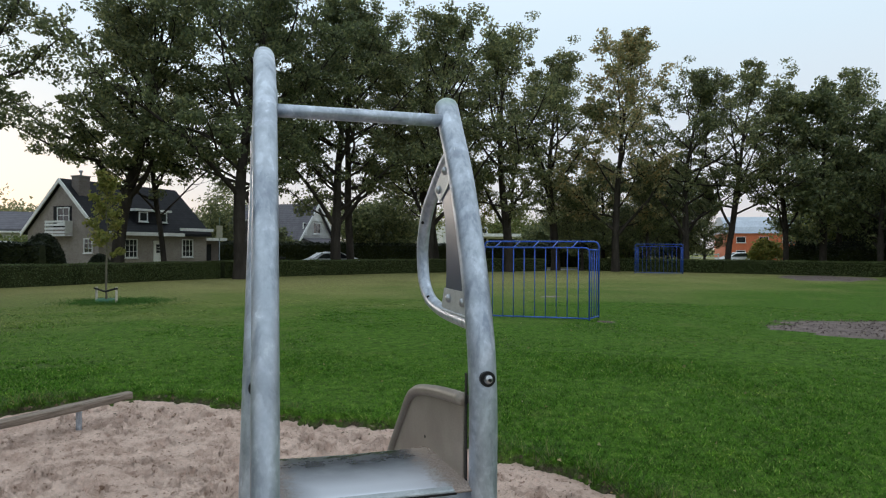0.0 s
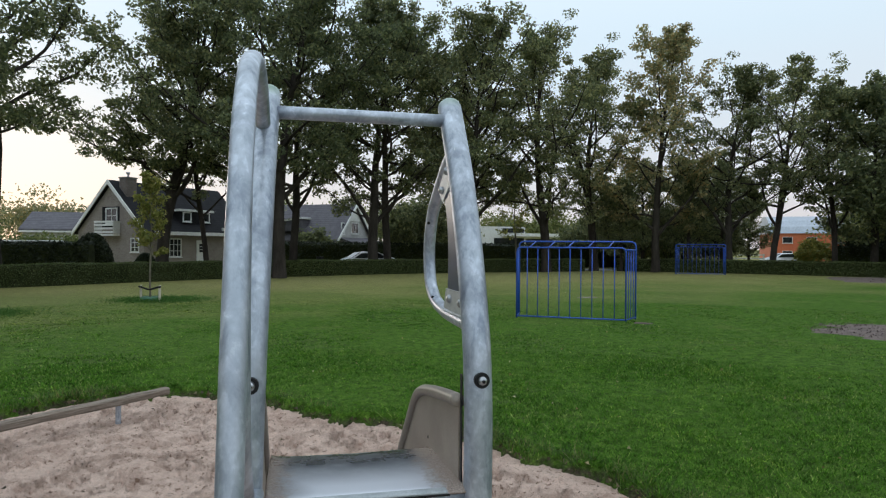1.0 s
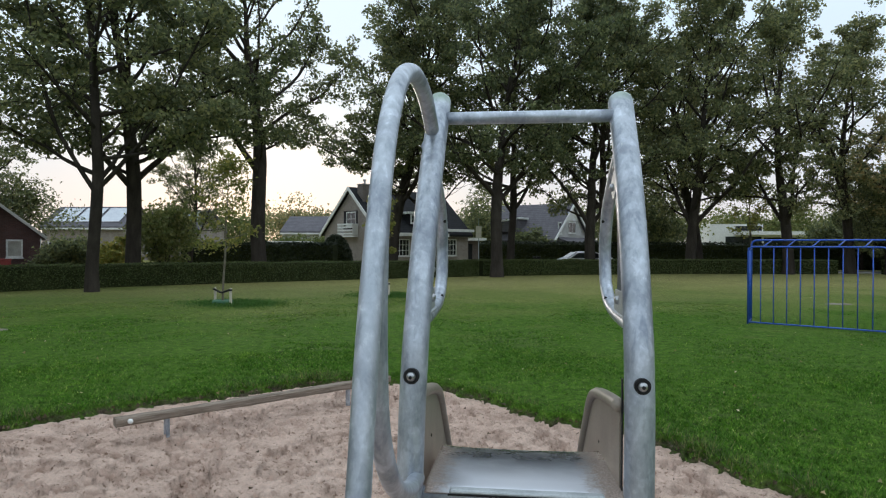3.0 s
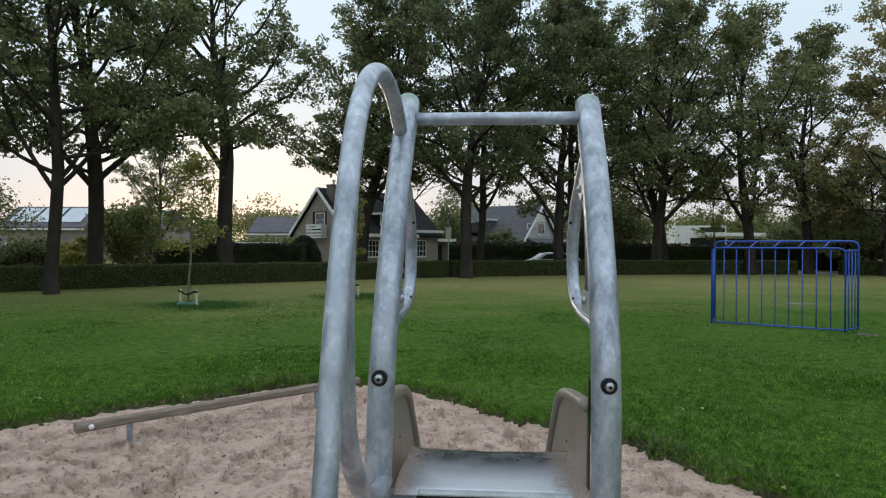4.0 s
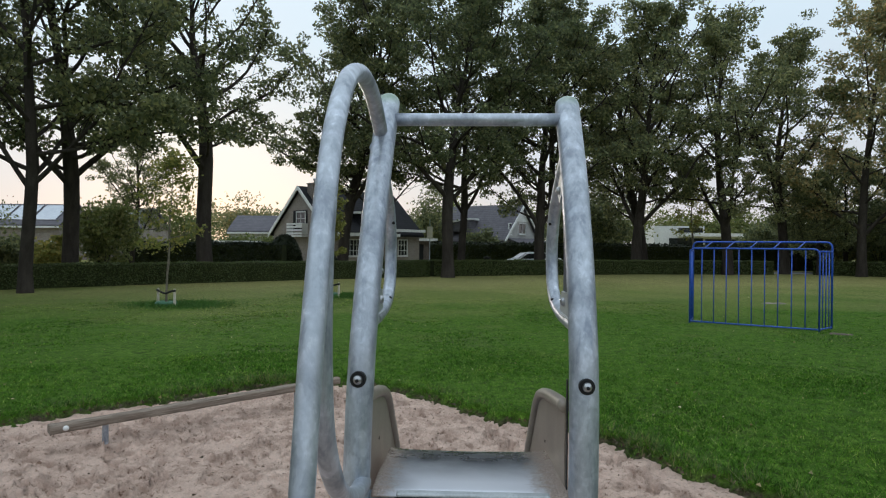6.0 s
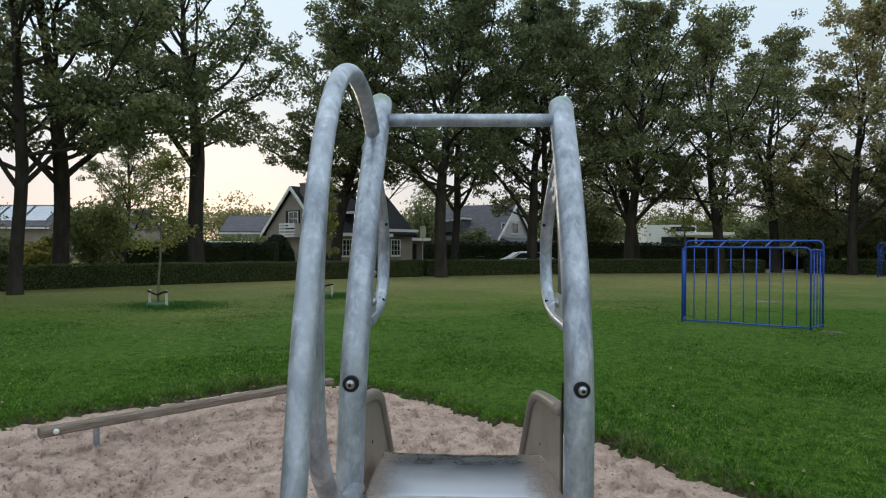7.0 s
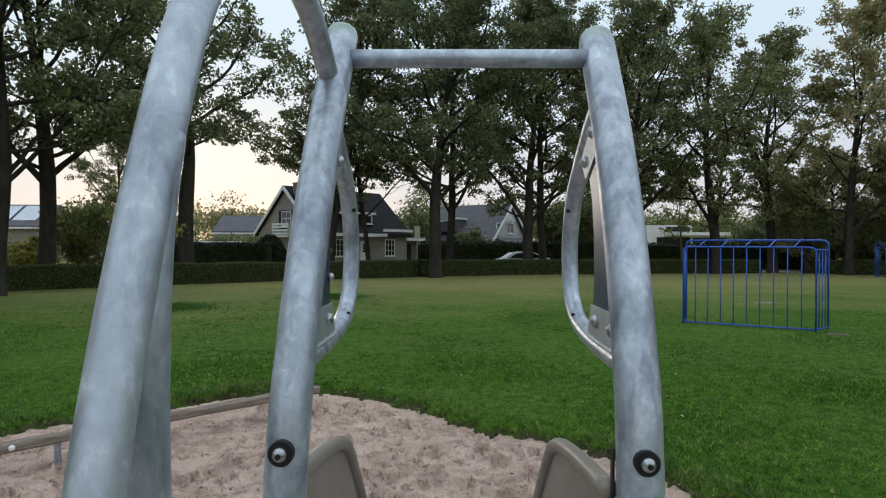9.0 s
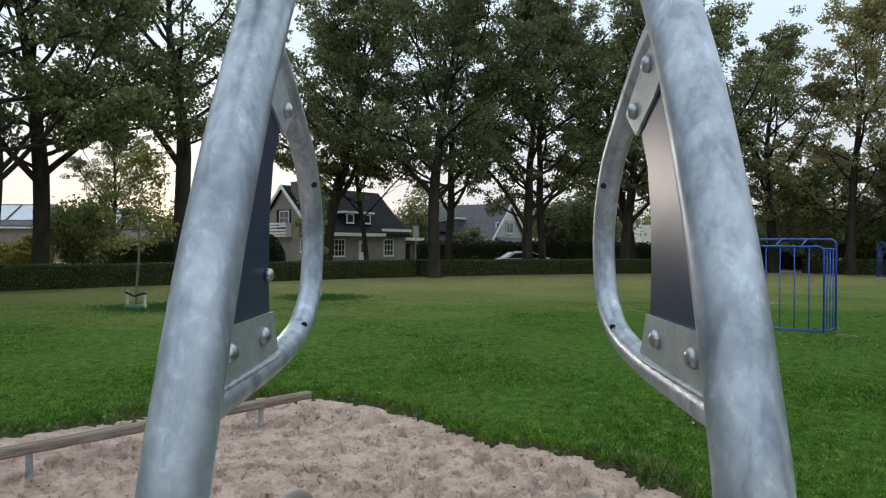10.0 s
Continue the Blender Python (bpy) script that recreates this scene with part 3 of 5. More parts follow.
ground = new("ground", array_mesh("ground", np.stack([X, Y, Z], -1).reshape(-1, 3), grid_faces(len(gx), len(gy)), LAWN))
ground.data.polygons.foreach_set("use_smooth", np.ones(len(ground.data.polygons), bool))
tagged(ground, "short green lawn, worn yellowish further out", "lawn", kind="structure")

# sand of the play pit, trodden all over
STEP = 0.0165
sx, sy = np.arange(-6.5, 3.5, STEP), np.concatenate([np.arange(-4.9, 3.0, 0.12), np.arange(3.0, 8.4, STEP)])
X, Y = np.meshgrid(sx, sy)
ins = inside_by(X, Y, PIT)
rng = np.random.default_rng(11)


def rough_field(rows, cols, longest, shortest, slope):
    """Random relief with features between two lengths, about -1 to 1."""
    ky, kx = np.meshgrid(np.fft.fftfreq(rows, STEP), np.fft.fftfreq(cols, STEP), indexing="ij")
    k = np.hypot(kx, ky)
    amp = np.where((k > 1 / longest) & (k < 1 / shortest), np.maximum(k, 1e-6) ** -slope, 0)
    out = np.fft.ifft2(np.fft.fft2(rng.normal(size=(rows, cols))) * amp).real
    return out / (2.2 * out.std())


fine_rows = int((sy >= 2.999).sum())
shape = (fine_rows, len(sx))
Z = np.full(X.shape, -0.085)
scuff = np.abs(rough_field(*shape, 0.35, 0.05, 1.3)) + 0.35 * np.abs(rough_field(*shape, 0.2, 0.05, 1.2))
Z[-fine_rows:] += 0.028 * rough_field(*shape, 2.5, 0.35, 1.6) + 0.030 * (0.45 - scuff) + 0.005 * rough_field(*shape, 0.12, 0.035, 0.6)
tread = np.zeros_like(Z)
for k in range(2300):
    small = k >= 620
    cx, cy, a = rng.uniform(-6.3, 3.2), rng.uniform(2.8, 8.0), rng.normal(0.2, 0.9)
    la, lb, dep = rng.uniform(0.07, 0.15), rng.uniform(0.05, 0.085), 0.05 + 0.07 * rng.random()
    if small:
        la, lb, dep = la * 0.4, lb * 0.5, dep * 0.6
    i0, i1 = np.searchsorted(sx, (cx - 0.35, cx + 0.35))
    j0, j1 = np.searchsorted(sy, (cy - 0.35, cy + 0.35))
    px, py = X[j0:j1, i0:i1] - cx, Y[j0:j1, i0:i1] - cy
    u, v = (px * math.cos(a) + py * math.sin(a)) / la, (py * math.cos(a) - px * math.sin(a)) / lb
    r2 = u * u + v * v + 0.35 * np.sin(px * 31 + k) * np.sin(py * 37 + 2 * k)
    old = tread[j0:j1, i0:i1]
    rim = 0.35 * dep * np.exp(-((np.sqrt(np.maximum(r2, 0)) - 1.25) / 0.22) ** 2) * (0.6 + 0.5 * np.sin(u * 3 + k))
    bowl = -dep * np.clip(1 - r2, 0, 1) ** 0.3 * (1 + 0.4 * v)
    tread[j0:j1, i0:i1] = np.where(r2 < 1, np.minimum(old * 0.5, bowl), old + np.where(r2 < 2.6, rim, 0))
Z += tread
Z = -0.075 + (Z + 0.075) * np.clip(ins / 0.45, 0.25, 1) - 0.25 * np.clip((0.03 - ins) / 0.15, 0, 1)
SAND_Z = Z
keep = ins > -0.12
faces = grid_faces(len(sx), len(sy))
faces = faces[keep.ravel()[faces].all(1)]
used = np.unique(faces)
remap = np.full(X.size, -1)
remap[used] = np.arange(len(used))
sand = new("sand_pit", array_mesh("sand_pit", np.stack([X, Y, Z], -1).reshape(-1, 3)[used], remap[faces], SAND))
sand.data.polygons.foreach_set("use_smooth", np.ones(len(sand.data.polygons), bool))
tagged(sand, "pale trodden sand of the play pit", "sand pit", kind="structure")


def flat_patch(name, cx, cy, rx, ry, turn, z, material, label, category, kind="structure"):
    pts = []
    for k in range(64):
        a = 2 * math.pi * k / 64
        r = 1 + 0.10 * math.sin(3 * a + cx) + 0.07 * math.sin(7 * a + cy) + 0.05 * math.sin(13 * a)
        px, py = rx * r * math.cos(a), ry * r * math.sin(a)
        pts.append((cx + px * math.cos(turn) - py * math.sin(turn), cy + px * math.sin(turn) + py * math.cos(turn)))
    verts, faces = [(cx, cy, z + 0.012)], []
    for ring, (s, h) in enumerate(((0.55, 0.02), (0.85, 0.012), (1.0, -0.02))):
        verts += [(cx + (x - cx) * s, cy + (y - cy) * s, z + h + 0.01 * math.sin(9 * x + 7 * y) * (s < 1)) for x, y in pts]
    for k in range(64):
        k2 = (k + 1) % 64
        faces.append((0, 1 + k, 1 + k2))
        for ring in (0, 1):
            faces.append((1 + ring * 64 + k, 65 + ring * 64 + k, 65 + ring * 64 + k2, 1 + ring * 64 + k2))
    return tagged(single(name, (verts, faces), material, True), label, category, kind=kind)


flat_patch("bare_patch", 14.9, 10.15, 3.5, 1.95, -0.55, 0.012, MULCH, "bare trodden brown earth in the lawn", "bare earth")
flat_patch("bare_patch", 36.8, 33.2, 4.6, 3.0, 0.8, 0.012, MULCH, "bare grey-brown earth patch in the far lawn", "bare earth")
flat_patch("bare_patch", 8.62, 13.72, 0.24, 0.13, -0.5, 0.004, MULCH, "small worn brown patch at the foot of the goal", "bare earth")
flat_patch("bare_patch", 11.0, 22.0, 0.5, 0.3, 0.2, 0.004, DRY_EARTH, "small pale worn patch in the lawn by the goal", "bare earth")
flat_patch("bare_patch", -12.3, 11.2, 1.1, 0.6, 0.4, 0.012, DRY_EARTH, "small bare sandy patch in the lawn", "bare earth")


# ---- slide ----
CX, HALF = -0.008, 0.254
POST_R, RAIL_R, BAR_R, D_R = 0.033, 0.0188, 0.0172, 0.0185
slide = tagged(thing("slide"), "galvanised tube slide with stainless chute and taupe side cheeks", "slide")


def side_line(x, yz, steps=8):
    return smooth_line([(x, y, z) for y, z in yz], steps)


POST = [(0.012, -0.25), (0.012, 0.7), (0.012, 1.45), (0.028, 1.66), (0.056, 1.77), (0.116, 1.933), (0.208, 2.118), (0.308, 2.274), (0.352, 2.339)]
RAIL = [(-1.02, -0.2), (-0.76, 0.75), (-0.545, 1.54), (-0.472, 1.82), (-0.392, 2.03), (-0.322, 2.157), (-0.215, 2.256), (-0.085, 2.305), (0.04, 2.311), (0.15, 2.291), (0.255, 2.244)]
RETURN = [(-0.396, 2.02), (-0.415, 1.95), (-0.423, 1.85), (-0.420, 1.75), (-0.404, 1.66), (-0.370, 1.595), (-0.315, 1.535), (-0.25, 1.487), (-0.17, 1.449), (-0.09, 1.425), (0.01, 1.412)]
HANDLE = [(0.245, 2.20), (0.33, 2.175), (0.455, 2.103), (0.535, 2.045), (0.582, 1.965), (0.588, 1.90), (0.565, 1.832), (0.51, 1.79), (0.44, 1.770), (0.33, 1.758), (0.20, 1.754), (0.06, 1.752)]

for s in (-1, 1):
    x = 0.2435 if s > 0 else -0.2592
    tilt = 0.009 if s > 0 else 0.026
    line = [Vector((p.x + tilt * (p.z - 1.64), p.y, p.z)) for p in side_line(x, POST, 10)]
    for p in line:
        p.z -= (0.010 if s > 0 else 0.0) * max(0.0, (p.z - 2.1) / 0.24)
    post = part("post", tube(line, POST_R if s > 0 else 0.0308, 28, dome=True), GALV, slide, "galvanised steel post curving back at its top", True)
    handle = part("handle", tube(side_line(x, HANDLE, 8), D_R, 18), GALV, slide, "galvanised D-shaped hand grip", True)
    for y, z in ((0.553, 2.014), (0.484, 1.79)):
        part("drain_hole", tube([(x - s * 0.62 * D_R, y - 0.62 * D_R, z), (x - s * 0.74 * D_R, y - 0.74 * D_R, z)], 0.0048, 10), RUBBER, handle)
    # laminate infill between post and grip, held by two welded plates
    px = x - s * 0.001
    infill = [(0.235, 2.12), (0.30, 2.105), (0.352, 2.068), (0.322, 2.02), (0.306, 1.95), (0.303, 1.88), (0.309, 1.80), (0.10, 1.80), (0.12, 1.90), (0.17, 2.02)]
    panel = part("panel", prism(infill, "x", px - 0.005, px + 0.005), PANEL, slide, "navy laminate infill panel")
    low = [(0.09, 1.752), (0.345, 1.758), (0.326, 1.79), (0.310, 1.827), (0.10, 1.827)]
    high = [(0.225, 2.20), (0.30, 2.178), (0.415, 2.105), (0.362, 2.066), (0.285, 2.10), (0.20, 2.155)]
    for shape, rivets in ((low, ((0.262, 1.802), (0.142, 1.800))), (high, ((0.365, 2.100), (0.303, 2.147)))):
        plate = part("bracket", prism(shape, "x", px - s * 0.0055, px - s * 0.0095), PLATE, slide, "flat zinc bracket with domed rivets")
        for y, z in rivets:
            part("rivet", tube([(px - s * 0.008, y, z), (px - s * 0.0115, y, z)], 0.0115, 16, dome=True), BOLT, plate, smooth=True)
    if s < 0:
        part("rivet", tube([(px - s * 0.004, 0.291, 1.876), (px - s * 0.009, 0.291, 1.876)], 0.0085, 14, dome=True), BOLT, panel, smooth=True)
    part("weld", tube([(x - s * 0.013, 0.09 + 0.0125 * k, 1.7665 + 0.0012 * (k % 2)) for k in range(20)], [0.0028 + 0.0012 * (k % 3) / 2 for k in range(20)], 6), PLATE, handle, "rough weld bead", True)
    # bolt with black washer on the front of the post
    bz, by = 1.643 - s * 0.004, 0.025 - POST_R
    bolt = part("bolt", tube([(x, by + 0.006, bz), (x, by - 0.006, bz)], 0.0178, 24, dome=False), RUBBER, slide, "black rubber bolt cap with a steel button")
    part("button", tube([(x, by - 0.004, bz), (x, by - 0.009, bz)], 0.0102, 24, dome=True), BOLT, bolt, smooth=True)
    part("socket", tube([(x, by - 0.0165, bz), (x, by - 0.0198, bz)], 0.0042, 6), RUBBER, bolt)
    # coated side cheek with rounded rim, sloping down beside the chute
    cx = CX - 0.023 + s * 0.240
    cheek = [(0.05, 1.20), (0.05, 1.581), (0.16, 1.567), (0.32, 1.543), (0.45, 1.518), (0.54, 1.490), (0.60, 1.455), (0.66, 1.403), (0.97, 1.12), (1.60, 0.55), (1.60, 0.30), (0.30, 1.10)]
    side = part("side_cheek", prism(cheek, "x", cx - 0.004, cx + 0.004), CHEEK, slide, "taupe coated steel side cheek")
    rim = [(0.048, 1.582), (0.16, 1.568), (0.32, 1.544), (0.45, 1.519), (0.54, 1.491), (0.60, 1.456), (0.66, 1.404), (0.82, 1.26), (0.97, 1.12), (1.60, 0.55)]
    part("rim", tube(side_line(cx - s * 0.004, rim, 4), 0.016, 10), CHEEK, side, "rolled taupe rim", True)
    if s > 0:
        part("gasket", box(x - 0.0362, 0.032, 1.36, x - 0.0335, 0.046, 1.645), RUBBER, slide, "black rubber edging strip")
    part("bolt_hole", tube([(cx - s * 0.0035, 0.40, 1.395), (cx - s * 0.0055, 0.40, 1.395)], 0.0045, 10), RUBBER, side)

part("handrail", tube(side_line(-0.250, RAIL, 10), RAIL_R, 24), GALV, slide, "bent galvanised handrail hoop", True)
part("handrail_return", tube(side_line(-0.249, RETURN, 8), RAIL_R * 0.97, 22), GALV, slide, "", True)
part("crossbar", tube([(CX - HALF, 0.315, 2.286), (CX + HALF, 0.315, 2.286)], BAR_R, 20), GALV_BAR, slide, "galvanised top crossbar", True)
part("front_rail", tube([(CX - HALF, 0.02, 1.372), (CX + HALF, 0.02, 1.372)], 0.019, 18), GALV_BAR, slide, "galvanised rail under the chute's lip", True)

# chute: a sheet dished a little, turning down behind its crown
prof = [(-0.002, 1.386), (0.012, 1.394), (0.03, 1.396), (0.10, 1.391), (0.20, 1.382), (0.30, 1.376), (0.38, 1.366), (0.44, 1.350), (0.50, 1.316), (0.60, 1.235), (0.80, 1.07), (1.20, 0.72), (1.60, 0.40), (1.85, 0.26), (2.1, 0.20), (2.45, 0.19), (2.5, 0.16)]
line = smooth_line([(0, y, z) for y, z in prof], 4)
half = [-0.222, -0.215, -0.19, -0.14, 0, 0.14, 0.19, 0.215, 0.222]
lift = [0.008, 0.005, 0.002, 0.0, -0.002, 0.0, 0.002, 0.005, 0.008]
verts = [(CX + h, p.y, p.z + u * min(1, max(0, (p.y - 0.02) / 0.1))) for p in line for h, u in zip(half, lift)]
n = len(half)
faces = [(i * n + k, i * n + k + 1, (i + 1) * n + k + 1, (i + 1) * n + k) for i in range(len(line) - 1) for k in range(n - 1)]
chute = part("chute", (verts, faces), SHEET, slide, "worn stainless steel chute", True)
solid = chute.modifiers.new("thick", "SOLIDIFY")
solid.thickness, solid.offset = 0.004, -1
part("grip_strip", box(CX - 0.165, -0.013, 1.386, CX + 0.175, 0.012, 1.3975, 0.0045), PLATE, chute, "pressed steel lip strip")
part("strip_gap", box(CX - 0.168, -0.0155, 1.3855, CX + 0.178, -0.0125, 1.3895), RUBBER, chute)

# ---- balance beam ----
beam = tagged(thing("balance_beam"), "weathered low wooden balance beam on steel posts in the sand", "balance beam")
p0, p1 = Vector((-4.02, 4.60, 0.15)), Vector((-1.70, 6.97, 0.17))
d = (p1 - p0)
long = d.length
beam.matrix_world = Matrix.Translation(p0) @ d.to_track_quat("X", "Z").to_matrix().to_4x4()
bv = []
for k in range(41):
    u = long * k / 40
    for y, z in ((-0.05, -0.042), (0.05, -0.042), (0.058, -0.026), (0.058, 0.026), (0.042, 0.042), (-0.042, 0.042), (-0.058, 0.026), (-0.058, -0.026)):
        wv = 0.002 * math.sin(u * 5 + y * 40) + 0.0015 * math.sin(u * 19 + z * 60)
        bv.append((u, y + wv * 0.7, z + wv))
bf = [(i * 8 + k, (i + 1) * 8 + k, (i + 1) * 8 + (k + 1) % 8, i * 8 + (k + 1) % 8) for i in range(40) for k in range(8)] + [tuple(range(8)), tuple(range(327, 319, -1))]
part("timber", (bv, bf), WOOD, beam, "grey weathered timber")
for u in (0.50, long - 0.62):
    part("post", tube([(u, 0, -0.5), (u, 0, -0.045)], 0.03, 14), GALV, beam, "galvanised post")
part("end_cap", tube([(0.13, -0.060, 0.0), (0.13, -0.072, 0.0)], 0.026, 16, dome=True), WHITE, beam, "white plastic bolt cap", True)


# ---- goals ----
def build_goal():
    g = tagged(thing("goal"), "blue painted steel football goal with barred back and sides", "goal", group="football goals")
    A, B, C_, D_ = Vector((0, 0, 0)), Vector((2.98, 0, 0)), Vector((3.20, 0.82, 0)), Vector((-0.11, 0.86, 0))
    hb, hf, r = 1.985, 2.16, 0.021
    z = Vector((0, 0, 1))

    def arch(p, q, h, name, rr):
        d = (q - p).normalized()
        c = 0.13
        pts = [p, p + z * (h - c)] + [p + d * c * (1 - math.cos(a)) + z * (h - c + c * math.sin(a)) for a in (0.4, 0.8, 1.2)] + [p + d * c + z * h]
        pts += [q - d * c + z * h] + [q - d * c * (1 - math.cos(a)) + z * (h - c + c * math.sin(a)) for a in (1.2, 0.8, 0.4)] + [q + z * (h - c), q]
        part(name, tube(pts, rr, 14), BLUE, g, smooth=True)

    arch(A, B, hb, "back_frame", r)
    arch(D_, C_, hf, "mouth_frame", r * 1.15)
    for name, p, q, h in (("base_rail", A, B, 0.05), ("base_rail", A, D_, 0.05), ("base_rail", B, C_, 0.05), ("side_rail", A, D_, 1.93), ("side_rail", B, C_, 1.93)):
        part(name, tube([p + z * h, q + z * h], 0.02, 12), BLUE, g, smooth=True)
    for k in range(1, 10):
        p = A + (B - A) * k / 10
        part("bar", tube([p + z * 0.05, p + z * hb], 0.0125, 10), BLUE, g, smooth=True)
    for p, q in ((A, D_), (B, C_)):
        for k in range(1, 4):
            u = p + (q - p) * k / 4
            part("bar", tube([u + z * 0.05, u + z * 1.93], 0.0125, 10), BLUE, g, smooth=True)
    for k in range(5):
        p, q = A + (B - A) * (0.117 + 0.181 * k) + z * hb, D_ + (C_ - D_) * (0.15 + 0.167 * k) + z * hf
        part("roof_bar", tube([p, q], 0.016, 10), BLUE, g, smooth=True)
    return g


goal = build_goal()
goal.matrix_world = pose(5.83, 15.62, 0, 0, 0, math.degrees(math.atan2(-1.56, 2.54))) @ Matrix.Scale(0.985, 4)
far_goal = copy_thing(goal, pose(31.55, 41.58, 0, 0, 0, 146) @ Matrix.Scale(1.08, 4))


# ---- trees ----
def reach_at(f):
    """Half width of a crown, 0 to 1, by height within it."""
    return float(np.interp(f, (0, 0.15, 0.4, 0.65, 0.85, 1.0), (0.62, 0.86, 1.0, 0.88, 0.58, 0.22)))


def grow(seed, height, spread, trunk_r, first, leaves, leaf, lean=0.0, limbs=24, clear=0.3, clump=0.078, gaps=0.25, forks=2):
    """Limb tubes and leaves of one broad-leaved tree: a trunk that runs up through the crown, rising limbs, side branches and leafy clumps."""
    rng = np.random.default_rng(seed)
    tubes, clumps = [], []

    def limb(p, d, length, r0, r1, sides, steps, rise, wild):
        pts, q, v = [Vector(p)], Vector(p), Vector(d).normalized()
        for i in range(steps):
            v = (v + Vector(rng.normal(0, wild, 3)) + Vector((0, 0, rise))).normalized()
            q = q + v * (length / steps)
            pts.append(q.copy())
        tubes.append(tube(pts, [r0 + (r1 - r0) * i / steps for i in range(steps + 1)], sides, cap=False))
        return pts

    low = first * height
    n = 12
    pts = [Vector((0, 0, -0.3)), Vector((0, 0, 0.02)), Vector((0, 0, 0.05 * height))]
    q, v = pts[-1].copy(), Vector((lean, 0, 1)).normalized()
    for i in range(n):
        v = (v + Vector((rng.normal(0, 0.045), rng.normal(0, 0.045), 0.04))).normalized()
        q = q + v * (height * 0.85 / n)
        pts.append(q.copy())
    rads = [trunk_r * 1.55, trunk_r * 1.3, trunk_r * 1.06]
    for i in range(n):
        f = max(0.0, (pts[i + 3].z - low) / (height - low))
        rads.append(trunk_r * max(0.05, 0.95 * (1 - f) ** 1.15 if f > 0 else 1.0 - 0.05 * pts[i + 3].z / low))
    tubes.append(tube(pts, rads, 12, cap=False))

    def stem_at(z):
        for a, b, ra, rb in zip(pts, pts[1:], rads, rads[1:]):
            if a.z <= z <= b.z:
                t = (z - a.z) / (b.z - a.z)
                return a.lerp(b, t), ra + (rb - ra) * t
        return pts[-1], rads[-1]

    def branch(p, d, length, r0):
        lp = limb(p, d, length, r0, r0 * 0.22, 6, max(5, int(6 * length / spread) + 2), 0.05, 0.11)
        m = len(lp)
        for j in range(max(1, int(m * 0.32)), m):
            u = j / (m - 1)
            along = (lp[j] - lp[j - 1]).normalized()
            for s in (-1, 1):
                side = along.cross(Vector((0, 0, 1))) * s + Vector(rng.normal(0, 0.45, 3))
                sd = (along * 0.55 + side.normalized() * 0.8 + Vector((0, 0, rng.normal(0.08, 0.25)))).normalized()
                sl = length * (0.42 - 0.2 * u) * rng.uniform(0.6, 1.2)
                sp = limb(lp[j], sd, sl, r0 * (0.34 - 0.16 * u), r0 * 0.06, 4, 4, 0.02, 0.2)
                clumps.extend((sp[-1], sp[2]))
        clumps.append(lp[-1])

    for k in range(limbs):
        f = (k / (limbs - 1)) ** 0.95
        p, r = stem_at(low + (0.90 * height - low) * f)
        a = seed + k * 2.4 + rng.normal(0, 0.25)
        up = 0.22 + 1.7 * f ** 1.2 + rng.normal(0, 0.12)
        d = Vector((math.cos(a), math.sin(a), up)).normalized()
        tip = min(1.0, f * 0.9 + 0.16)
        length = spread * reach_at(tip) * rng.uniform(0.72, 1.12) * (1 + 0.22 * up)
        length = min(length, (height - p.z) / max(0.2, d.z) * 1.0)
        branch(p, d, max(length, 0.25 * spread), min(r * 0.6, 0.016 * length + 0.012 * spread / 6))
    for k in range(forks):
        p, r = stem_at(low * rng.uniform(0.72, 0.95))
        a = seed * 2.3 + k * 2.8
        d = Vector((math.cos(a), math.sin(a), 1.15)).normalized()
        branch(p, d, spread * rng.uniform(1.2, 1.5), r * 0.5)
    clumps.append(pts[-1])
    C = np.array([tuple(c) for c in clumps])
    C = C[(C[:, 2] > clear * height) & (rng.random(len(C)) > gaps)]
    R = clump * spread * rng.uniform(0.65, 1.3, len(C))
    thin = 0.75 + 0.5 * wobble(C[:, 0] + C[:, 2] * 0.7, C[:, 1] - C[:, 2] * 0.6, 5.2 / spread, seed)
    weight = R ** 2 * np.clip(thin, 0.4, 1.3)
    pick = rng.choice(len(C), leaves, p=weight / weight.sum())
    d = rng.normal(size=(leaves, 3))
    d /= np.linalg.norm(d, axis=1)[:, None]
    centres = C[pick] + d * (R[pick] * rng.random(leaves) ** 0.42)[:, None] * (1.15, 1.15, 0.72)
    fix = height / np.quantile(centres[:, 2], 0.999)
    wood = join(*tubes)
    wood = ([(v[0], v[1], v[2] * fix) for v in wood[0]], wood[1])
    centres[:, 2] *= fix
    return wood, leaf_kites(centres, leaf, rng)


def build_tree(name, leafmat, bark, label, group="", **shape):
    t = tagged(thing(name), label, "tree", group)
    wood, (lv, lf) = grow(**shape)
    part("trunk", wood, bark, t, smooth=True)
    crown = new("crown", array_mesh("crown", lv, lf, leafmat))
    crown.parent = t
    return t


def at_bearing(b, r):
    return r * math.sin(radians(b)), -1.4 + r * math.cos(radians(b))


